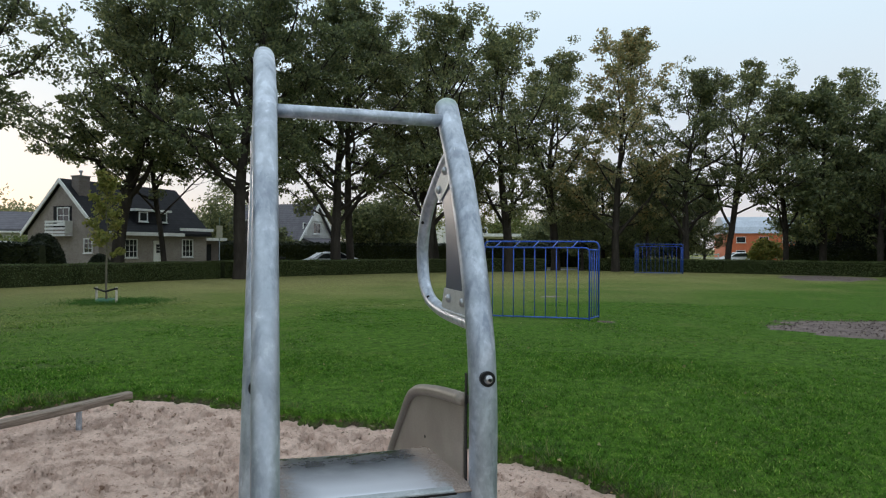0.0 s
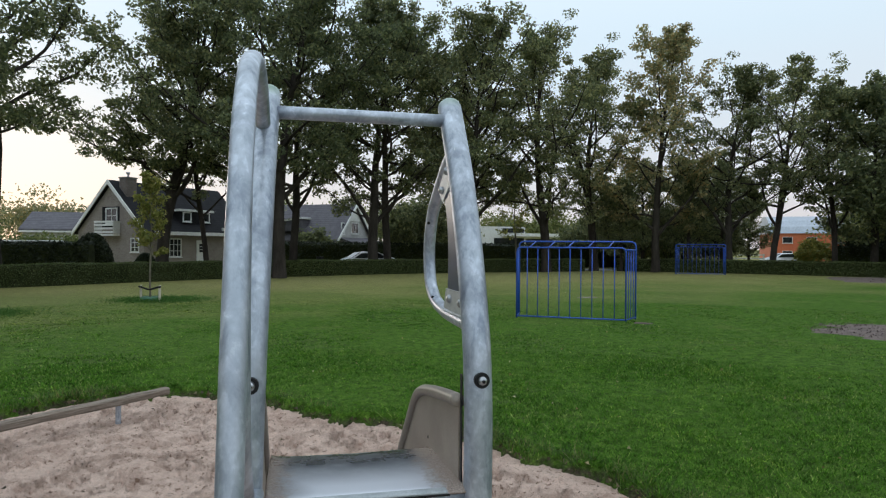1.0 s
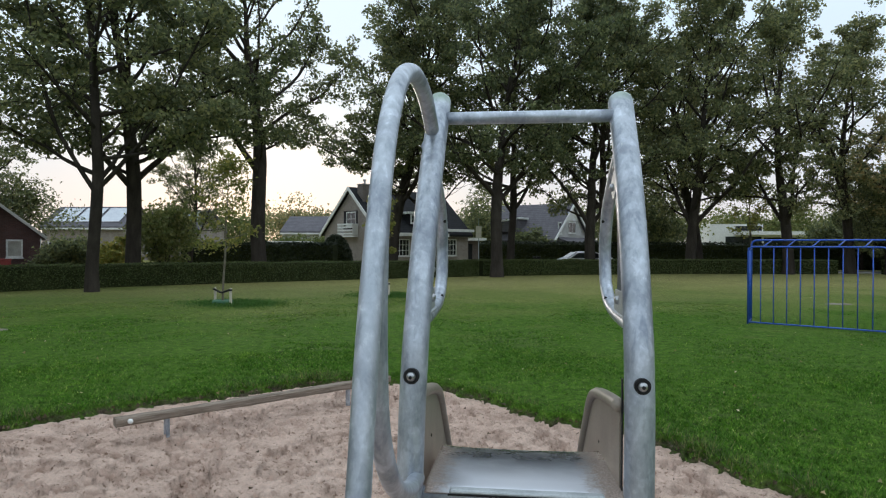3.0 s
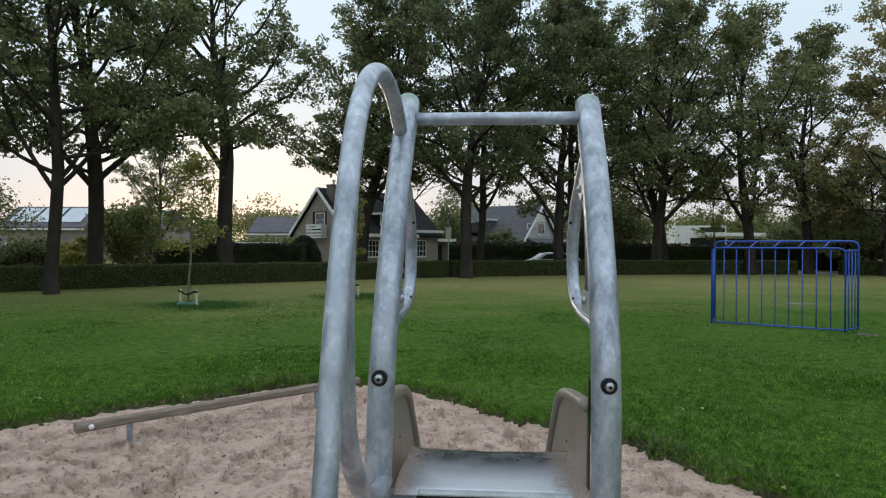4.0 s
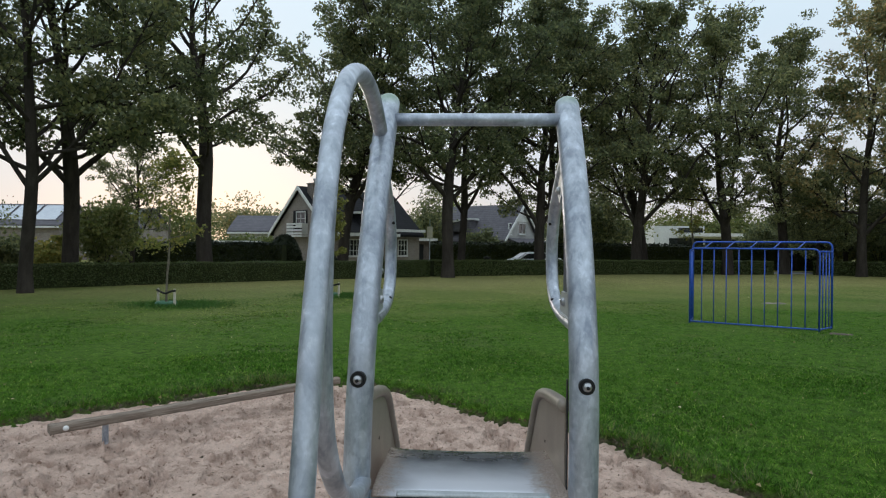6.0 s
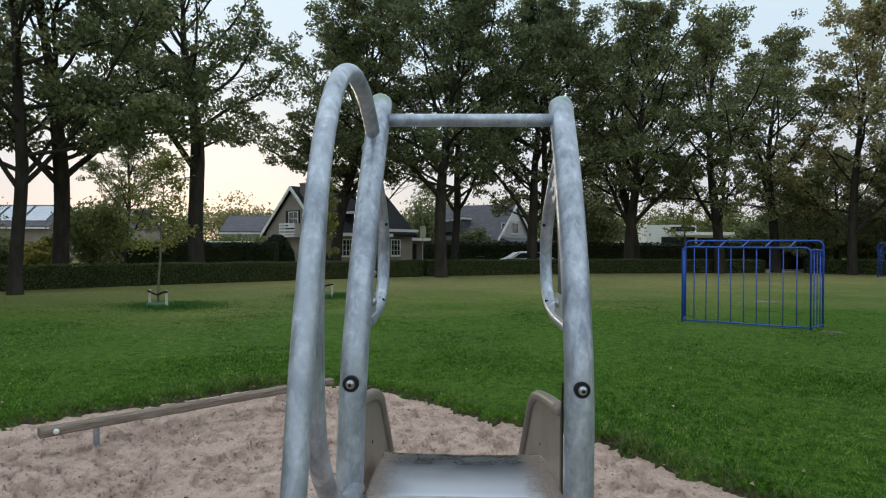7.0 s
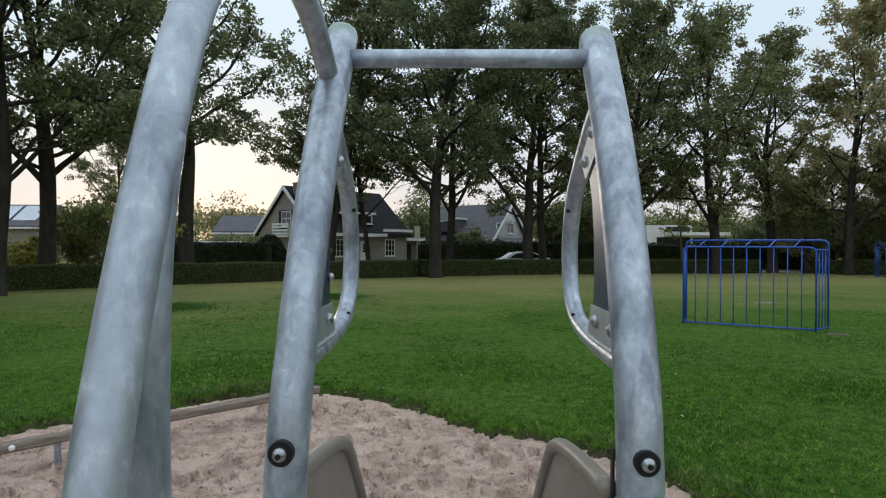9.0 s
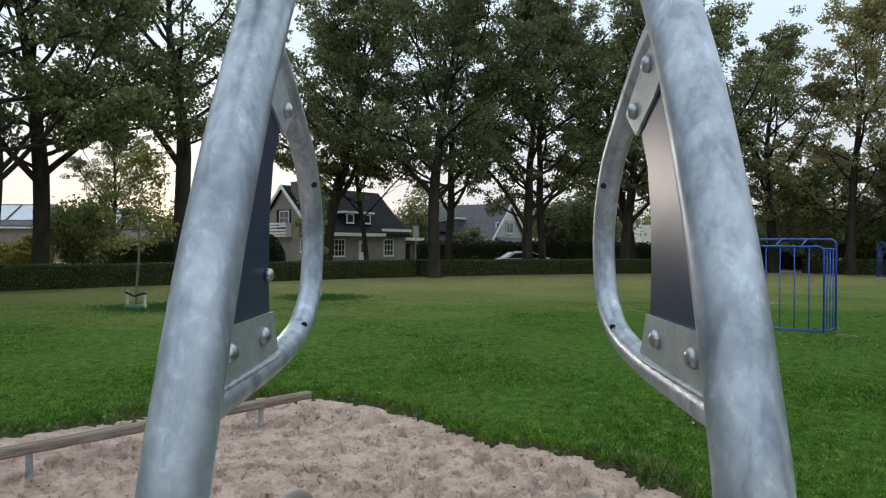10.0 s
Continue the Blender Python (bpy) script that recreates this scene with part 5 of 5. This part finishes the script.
part("lean_to_wall", box(0.8, -2.3, 0, gw + 0.2, -0.02, 1.95), BRICK_GREY, H2)
ch = part("chimney", box(gw / 2 - 0.5, 0.9, r2 - 0.9, gw / 2 + 0.4, 1.7, r2 + 0.75), BRICK_GREY, H2, "grey chimney")
dm = part("dormer", prism([(4.5, e2 + 0.9), (7.0, e2 + 0.9), (7.0, e2 + 2.0), (4.5, e2 + 2.3)], "x", -0.1, 1.9), TILE_GREY, H2, "small sloping dormer")
part("dormer_edge", prism([(4.3, e2 + 2.3), (7.2, e2 + 1.95), (7.2, e2 + 2.12), (4.3, e2 + 2.5)], "x", -0.25, 1.9), WHITE, dm)

# dark brick house beyond the hedge with a lower wing
H3 = tagged(thing("house", (-30.5, 33.0, 0), 43), "dark brown brick house with a lower wing and white windows", "house")
part("wall", prism([(-8.4, 0), (0, 0), (0, 4.45), (-4.2, 8.5), (-8.4, 4.45)], "y", 0.0, 9.0), BRICK_DARK, H3, "dark brown brick walls")
part("wing_wall", prism([(0.004, 0), (2.45, 0), (2.45, 2.35), (0.004, 4.35)], "y", 0.25, 6.5), BRICK_MAROON, H3, "maroon brick wing")
for pts, y0 in (([(-4.2, 8.55), (0.15, 4.36), (0.27, 4.50), (-4.2, 8.82)], -0.3), ([(-4.2, 8.55), (-8.6, 4.3), (-8.72, 4.45), (-4.2, 8.82)], -0.3), ([(0.004, 4.40), (2.68, 2.18), (2.74, 2.34), (0.004, 4.60)], -0.05)):
    part("roof", prism(pts, "y", y0, 9.3 if y0 < -0.1 else 6.7), TILE_BROWN, H3, "brown roof tiles")
    part("barge_board", prism([(a, b + 0.01) for a, b in pts], "y", y0 - 0.07, y0 - 0.004), TRIM, H3, "pale barge board")
window(H3, -1.90, 3.72, 0.72, 0.85)
window(H3, -3.15, 3.72, 0.72, 0.85)
window(H3, 0.66, 1.10, 0.84, 1.08, y=0.23, dark=CURTAIN)
part("drainpipe", tube([(0.03, -0.06, 0), (0.03, -0.06, 4.2)], 0.045, 8), WHITE, H3)
part("drainpipe", tube([(2.42, 0.18, 0), (2.42, 0.18, 2.25)], 0.04, 8), WHITE, H3)


def row_house(name, x, y, w, eave, ridge, depth, turn, wallm, roofm, label, panels=0):
    h = tagged(thing(name, (x, y, 0), turn), label, "house")
    part("wall", prism([(0, 0), (depth, 0), (depth, eave), (depth / 2, ridge - 0.1), (0, eave)], "x", 0, w), wallm, h)
    for g in pitched_roof(w + 0.5, -0.25, depth, eave + 0.1, ridge, 0.4, 0.2):
        part("roof", g, roofm, h)
    sl = (ridge - eave) / (depth / 2)
    for k in range(panels):
        a, b = 0.4, depth / 2 - 0.5
        x0 = 0.8 + k * (w - 1.2) / panels
        part("solar_panel", prism([(a, eave + 0.42 + sl * a), (b, eave + 0.42 + sl * b), (b, eave + 0.36 + sl * b), (a, eave + 0.36 + sl * a)], "x", x0, x0 + (w - 1.2) / panels - 0.35), SOLAR, h, "glossy solar panels")
    for k in range(2):
        window(h, 0.8 + k * (w - 2.8), 0.9, 1.4, 1.3, 2, 1)
    part("gutter", box(-0.2, -0.5, eave - 0.32, w + 0.2, -0.38, eave - 0.12), WHITE, h)
    return h


row_house("house", -57.5, 71, 10.5, 4.0, 6.4, 7.0, 0, BRICK, TILE_GREY, "distant grey house with solar panels on its roof", 3)
row_house("house", -45.5, 72, 7.5, 3.6, 6.0, 7.0, 0, BRICK, TILE_GREY, "distant grey house with solar panels", 1)
row_house("house", -31.2, 82, 6.8, 3.7, 5.7, 7.0, 0, BRICK_GREY, TILE_GREY, "distant pale house with grey-brown tiled roof")
gar = tagged(thing("garden_wall", (-25.0, 66, 0)), "low white garage wall behind the hedge", "wall")
part("panel", box(-3.0, 0, 0, 3.2, 0.3, 2.35, 0.02), WHITE, gar)

# white flat-roofed villa
V = tagged(thing("villa", (26.3, 90, 0)), "modern white flat-roofed villa with dark glazing", "house")
part("upper_storey", box(0, 0, 0, 7.0, 8, 5.1), STUCCO, V, "white rendered block")
part("lower_wing", box(7.004, 0.8, 0, 13.2, 8, 4.05), STUCCO, V, "white rendered wing")
part("canopy", box(3.2, -1.2, 3.65, 13.4, 0.79, 4.1), STUCCO, V, "white projecting canopy")
for u0, u1, z0, z1, yy in ((2.1, 6.8, 2.2, 3.4, -0.05), (3.4, 6.8, 4.2, 4.85, -0.05), (7.4, 12.6, 1.0, 3.3, 0.74)):
    pn = part("window", box(u0, yy, z0, u1, yy + 0.04, z1), GLASS, V, "dark wide glazing")
    for k in range(1, 4):
        part("mullion", box(u0 + (u1 - u0) * k / 4 - 0.05, yy - 0.05, z0, u0 + (u1 - u0) * k / 4 + 0.05, yy - 0.004, z1), RUBBER, pn)

# orange building with a curved metal roof
O = tagged(thing("hall", (67.0, 79, 0), -32), "orange-clad hall with curved grey metal roof", "building")
part("wall", box(0, 0, 0, 17, 12, 4.3), ORANGE, O, "orange cladding")
part("roof", prism([(-0.3, 4.304), (12.3, 4.304), (12.0, 5.4), (10.6, 6.3), (8.0, 6.9), (6.0, 7.0), (4.0, 6.9), (1.6, 6.2), (0.2, 5.3)], "x", -0.2, 17.2), METAL_ROOF, O, "curved grey metal roof")
for k in range(5):
    window(O, 1.5 + 3.1 * k, 2.9, 1.3, 0.9, 1, 1, frame=0.06)
    window(O, 1.5 + 3.1 * k, 0.8, 1.3, 1.0, 1, 1, frame=0.06)


# ---- street furniture and cars ----
sg = tagged(thing("street_sign", (-2.66, 44.4, 0)), "cream rectangular sign on a grey pole", "sign")
part("pole", tube([(0, 0, 0), (0, 0, 3.9)], 0.03, 10), GALV, sg)
part("plate", box(-0.2, -0.06, 2.5, 0.2, -0.035, 3.35, 0.01), SIGN, sg, "cream sign plate")


def car(x, y, turn, paint, label):
    c = tagged(thing("car", (x, y, 0), turn), label, "car", group="parked cars")
    c.scale = (1.08, 1.08, 1.08)
    shape = [(-2.15, 0.35), (-2.2, 0.62), (-2.05, 0.80), (-1.25, 0.95), (-0.55, 1.38), (0.0, 1.46), (0.75, 1.44), (1.45, 1.12), (2.0, 1.0), (2.15, 0.75), (2.12, 0.35)]
    body = prism(shape, "y", -0.86, 0.86)
    bm = bmesh.new()
    vs = [bm.verts.new(v) for v in body[0]]
    for f in body[1]:
        bm.faces.new([vs[i] for i in f])
    for v in bm.verts:
        if v.co.z > 1.0:
            v.co.y *= 0.80
    bmesh.ops.bevel(bm, geom=bm.edges[:], offset=0.05, segments=2, affect="EDGES")
    bm.verts.index_update()
    part("body", ([tuple(v.co) for v in bm.verts], [tuple(v.index for v in f.verts) for f in bm.faces]), paint, c, smooth=True)
    bm.free()
    for s in (-1, 1):
        part("side_window", prism([(-1.05, 0.99), (-0.52, 1.33), (0.70, 1.38), (1.25, 1.12), (1.1, 1.0)], "y", s * 0.80, s * 0.872), GLASS, c)
        for u in (-1.35, 1.35):
            w = part("wheel", tube([(u, s * 0.70, 0.32), (u, s * 0.88, 0.32)], 0.32, 20), RUBBER, c)
            part("rim", tube([(u, s * 0.87, 0.32), (u, s * 0.89, 0.32)], 0.2, 14), BOLT, w)
    part("windscreen", prism([(-1.2, 0.985), (-0.56, 1.39), (-0.60, 1.40), (-1.24, 0.995)], "y", -0.66, 0.66), GLASS, c)
    for s in (-0.62, 0.62):
        part("headlight", box(-2.19, s - 0.18, 0.62, -2.06, s + 0.18, 0.76, 0.02), WHITE, c)
    return c


car(5.0, 48.6, 12, CAR_PAINT, "silver parked car on the road behind the hedge")
car(54.5, 62.0, -15, CAR_PAINT, "silver car parked behind the far hedge")
bn = tagged(thing("waste_bin", (1.75, 53.5, 0)), "dark plastic wheeled waste bin", "bin")
part("body", prism([(-0.26, 0.05), (0.26, 0.05), (0.3, 1.0), (-0.3, 1.0)], "y", -0.3, 0.3), RUBBER, bn)
part("lid", box(-0.33, -0.34, 1.004, 0.33, 0.34, 1.08, 0.02), RUBBER, bn)
RED = two_tone("red_plastic", (0.22, 0.02, 0.025), (0.30, 0.03, 0.035), 5, 0.5)
tub = tagged(thing("garden_bin", (*at_bearing(-40.8, 41.5), 0), 40), "red plastic garden bin beside the brick wing", "bin")
part("body", prism([(-0.22, 0.03), (0.22, 0.03), (0.27, 1.05), (-0.27, 1.05)], "y", -0.25, 0.25), RED, tub)
part("lid", box(-0.30, -0.28, 1.054, 0.30, 0.28, 1.12, 0.02), RED, tub)
fn = tagged(thing("garden_fence", (47.6, 63.5, 0), -20), "white painted wooden garden fence", "fence")
for z in (0.45, 0.85, 1.25):
    part("rail", box(0, -0.03, z, 4.6, 0.03, z + 0.14), WHITE, fn)
for k in range(4):
    part("post", box(1.5 * k - 0.06, 0.034, 0, 1.5 * k + 0.06, 0.15, 1.45), WHITE, fn)
slab = single("path", box(22.8, 50.4, 0.004, 27.6, 53.0, 0.03), PAVING)
tagged(slab, "pale paved path through the gap in the hedge", "path", kind="structure")
rd = single("road", ([(-60, 12, 0.02), (-40, 28, 0.02), (-20, 44, 0.02), (0, 49, 0.02), (20, 54.4, 0.02), (60, 57, 0.02), (60, 52.6, 0.02), (22, 50.6, 0.02), (2, 45.6, 0.02), (-17, 39, 0.02), (-36, 23, 0.02), (-56, 8, 0.02)],
                     [(0, 1, 10, 11), (1, 2, 9, 10), (2, 3, 8, 9), (3, 4, 7, 8), (4, 5, 6, 7)]), ASPHALT)
tagged(rd, "grey street behind the hedge", "road", kind="structure")


# ---- grass and litter ----
rng = np.random.default_rng(77)


def blades(tufts, r0, r1, tall, wide, power, per=10, spread=0.03):
    """Blades in tufts on the lawn between two distances, leaning out of each tuft."""
    r = r0 + (r1 - r0) * rng.random(tufts) ** power
    a = radians(-50) + radians(108) * rng.random(tufts)
    tx, ty = r * np.sin(a), -1.4 + r * np.cos(a)
    vigour = np.clip(0.9 + 0.25 * wobble(tx, ty, 3.2, 8) + rng.normal(0, 0.3, tufts), 0.35, 1.6)
    dx, dy = rng.normal(0, spread, (tufts, per)), rng.normal(0, spread, (tufts, per))
    x, y = (tx[:, None] + dx).ravel(), (ty[:, None] + dy).ravel()
    vig = np.repeat(vigour, per)
    edge = inside_by(x, y, PIT) + ragged_edge(x, y)
    n = len(x)
    ok = edge < rng.normal(0.03, 0.03, n)
    x, y, edge, vig, dx, dy = x[ok], y[ok], edge[ok], vig[ok], dx.ravel()[ok], dy.ravel()[ok]
    n = len(x)
    h = tall * rng.uniform(0.5, 1.2, n) * vig * (1 + 0.6 * np.exp(-(edge / 0.15) ** 2))
    d = np.arctan2(dy, dx) + rng.normal(0, 0.7, n)
    lx, ly = np.cos(d), np.sin(d)
    b = rng.uniform(0.3, 1.4, n) * h
    w = wide * rng.uniform(0.6, 1.3, n)
    turn = rng.uniform(0, math.pi, n)
    wx, wy = np.cos(turn) * w, np.sin(turn) * w
    z0 = -0.01 + 0.03 * np.exp(-((edge + 0.12) / 0.12) ** 2) - 0.05 * np.clip((edge - 0.0) / 0.06, 0, 1)
    p0 = np.stack([x - wx, y - wy, z0], 1)
    p1 = np.stack([x + wx, y + wy, z0], 1)
    p2 = np.stack([x + lx * b, y + ly * b, z0 + h], 1)
    v = np.stack([p0, p1, p2], 1).reshape(-1, 3)
    return v, np.arange(len(v)).reshape(-1, 3)


sets = [blades(34000, 4.0, 12.0, 0.044, 0.0048, 0.9, 10, 0.030), blades(21000, 10.0, 24.0, 0.030, 0.0100, 0.9, 10, 0.06)]
v = np.concatenate([s[0] for s in sets])
off = np.cumsum([0] + [len(s[0]) for s in sets[:-1]])
f = np.concatenate([s[1] + o for s, o in zip(sets, off)])
tagged(new("grass", array_mesh("grass", v, f, BLADE)), "short mown green grass blades", "grass", kind="stuff")
n = 520
r, a = 4 + 36 * rng.random(n) ** 1.3, radians(-48) + radians(104) * rng.random(n)
x, y = r * np.sin(a), -1.4 + r * np.cos(a)
ok = inside_by(x, y, PIT) < 0.3
c = np.stack([x, y, np.full(n, 0.045)], 1)[ok]
tagged(new("fallen_leaves", array_mesh("fallen_leaves", *leaf_cards(c, 0.036, rng, 0.85, 0.8), FALLEN)), "scattered pale fallen leaves on the lawn", "leaves", kind="stuff")
clods = []
for cx, cy, rx, ry, turn, k in ((14.9, 10.15, 3.5, 1.95, -0.55, 1500), (36.8, 33.2, 4.3, 2.8, 0.8, 500)):
    q = np.sqrt(rng.random(k))
    a = rng.uniform(0, 2 * math.pi, k)
    px, py = rx * q * np.cos(a), ry * q * np.sin(a)
    clods.append(np.stack([cx + px * math.cos(turn) - py * math.sin(turn), cy + px * math.sin(turn) + py * math.cos(turn), np.full(k, 0.045)], 1))
tagged(new("soil_crumbs", array_mesh("soil_crumbs", *leaf_cards(np.concatenate(clods), 0.045, rng, 0.9, 0.8), MULCH)), "loose dark crumbs of earth and chips on the bare patches", "soil", kind="stuff")

# a rank, uneven fringe of grass hanging over the edge of the sand
loop = PIT + PIT[:1]
ex, ey = [], []
for (ax, ay), (bx, by) in zip(loop, loop[1:]):
    k = int(760 * math.hypot(bx - ax, by - ay) * (1 if max(ay, by) > 1.5 else 0.15))
    t = rng.random(k)
    ex.append(ax + (bx - ax) * t)
    ey.append(ay + (by - ay) * t)
ex, ey = np.concatenate(ex), np.concatenate(ey)
n = len(ex)
ex, ey = ex + rng.normal(0, 0.09, n), ey + rng.normal(0, 0.09, n)
e = inside_by(ex, ey, PIT) + ragged_edge(ex, ey)
thick = wobble(ex, ey, 2.3, 12) + 0.6 * wobble(ex, ey, 7.0, 13)
ok = (e < 0.05) & (rng.random(n) < 0.55 + 0.45 * thick)
ex, ey, e, thick = ex[ok], ey[ok], e[ok], thick[ok]
n = len(ex)
h = rng.uniform(0.03, 0.10, n) * np.clip(1 + 0.8 * thick, 0.4, 2.0)
a = rng.uniform(0, 2 * math.pi, n)
lean, w = h * rng.uniform(0.3, 1.3, n), rng.uniform(0.0025, 0.0045, n)
z0 = -0.01 + 0.03 * np.exp(-((e + 0.12) / 0.12) ** 2) - 0.06 * np.clip(e / 0.06, 0, 1)
side = np.stack([-np.sin(a) * w, np.cos(a) * w, 0 * w], 1)
foot = np.stack([ex, ey, z0], 1)
v = np.stack([foot - side, foot + side, foot + np.stack([np.cos(a) * lean, np.sin(a) * lean, h], 1)], 1).reshape(-1, 3)
tagged(new("edge_grass", array_mesh("edge_grass", v, np.arange(len(v)).reshape(-1, 3), EDGE_BLADE)), "longer uneven grass fringe along the sand edge", "grass", kind="stuff")

k = 1500
pick = rng.integers(0, len(ex), k)
c = np.stack([ex[pick] + rng.normal(0, 0.05, k), ey[pick] + rng.normal(0, 0.05, k), np.full(k, -0.025)], 1)
tagged(new("edge_litter", array_mesh("edge_litter", *leaf_cards(c, 0.045, rng, 0.3, 0.8), LITTER)), "dark soil crumbs and dead leaves along the cut turf", "litter", kind="stuff")

# bits of twig and brown leaf trodden into the sand
n = 420
x, y = rng.uniform(-6.0, 3.0, n), rng.uniform(3.0, 7.8, n)
ok = inside_by(x, y, PIT) > 0.05
x, y = x[ok], y[ok]
ix, iy = np.clip(np.searchsorted(sx, x), 0, len(sx) - 1), np.clip(np.searchsorted(sy, y), 0, len(sy) - 1)
c = np.stack([x, y, SAND_Z[iy, ix] + 0.006], 1)
tagged(new("sand_litter", array_mesh("sand_litter", *leaf_cards(c, 0.030, rng, 0.7, 0.6), LITTER)), "small dark bits of leaf and twig on the sand", "litter", kind="stuff")
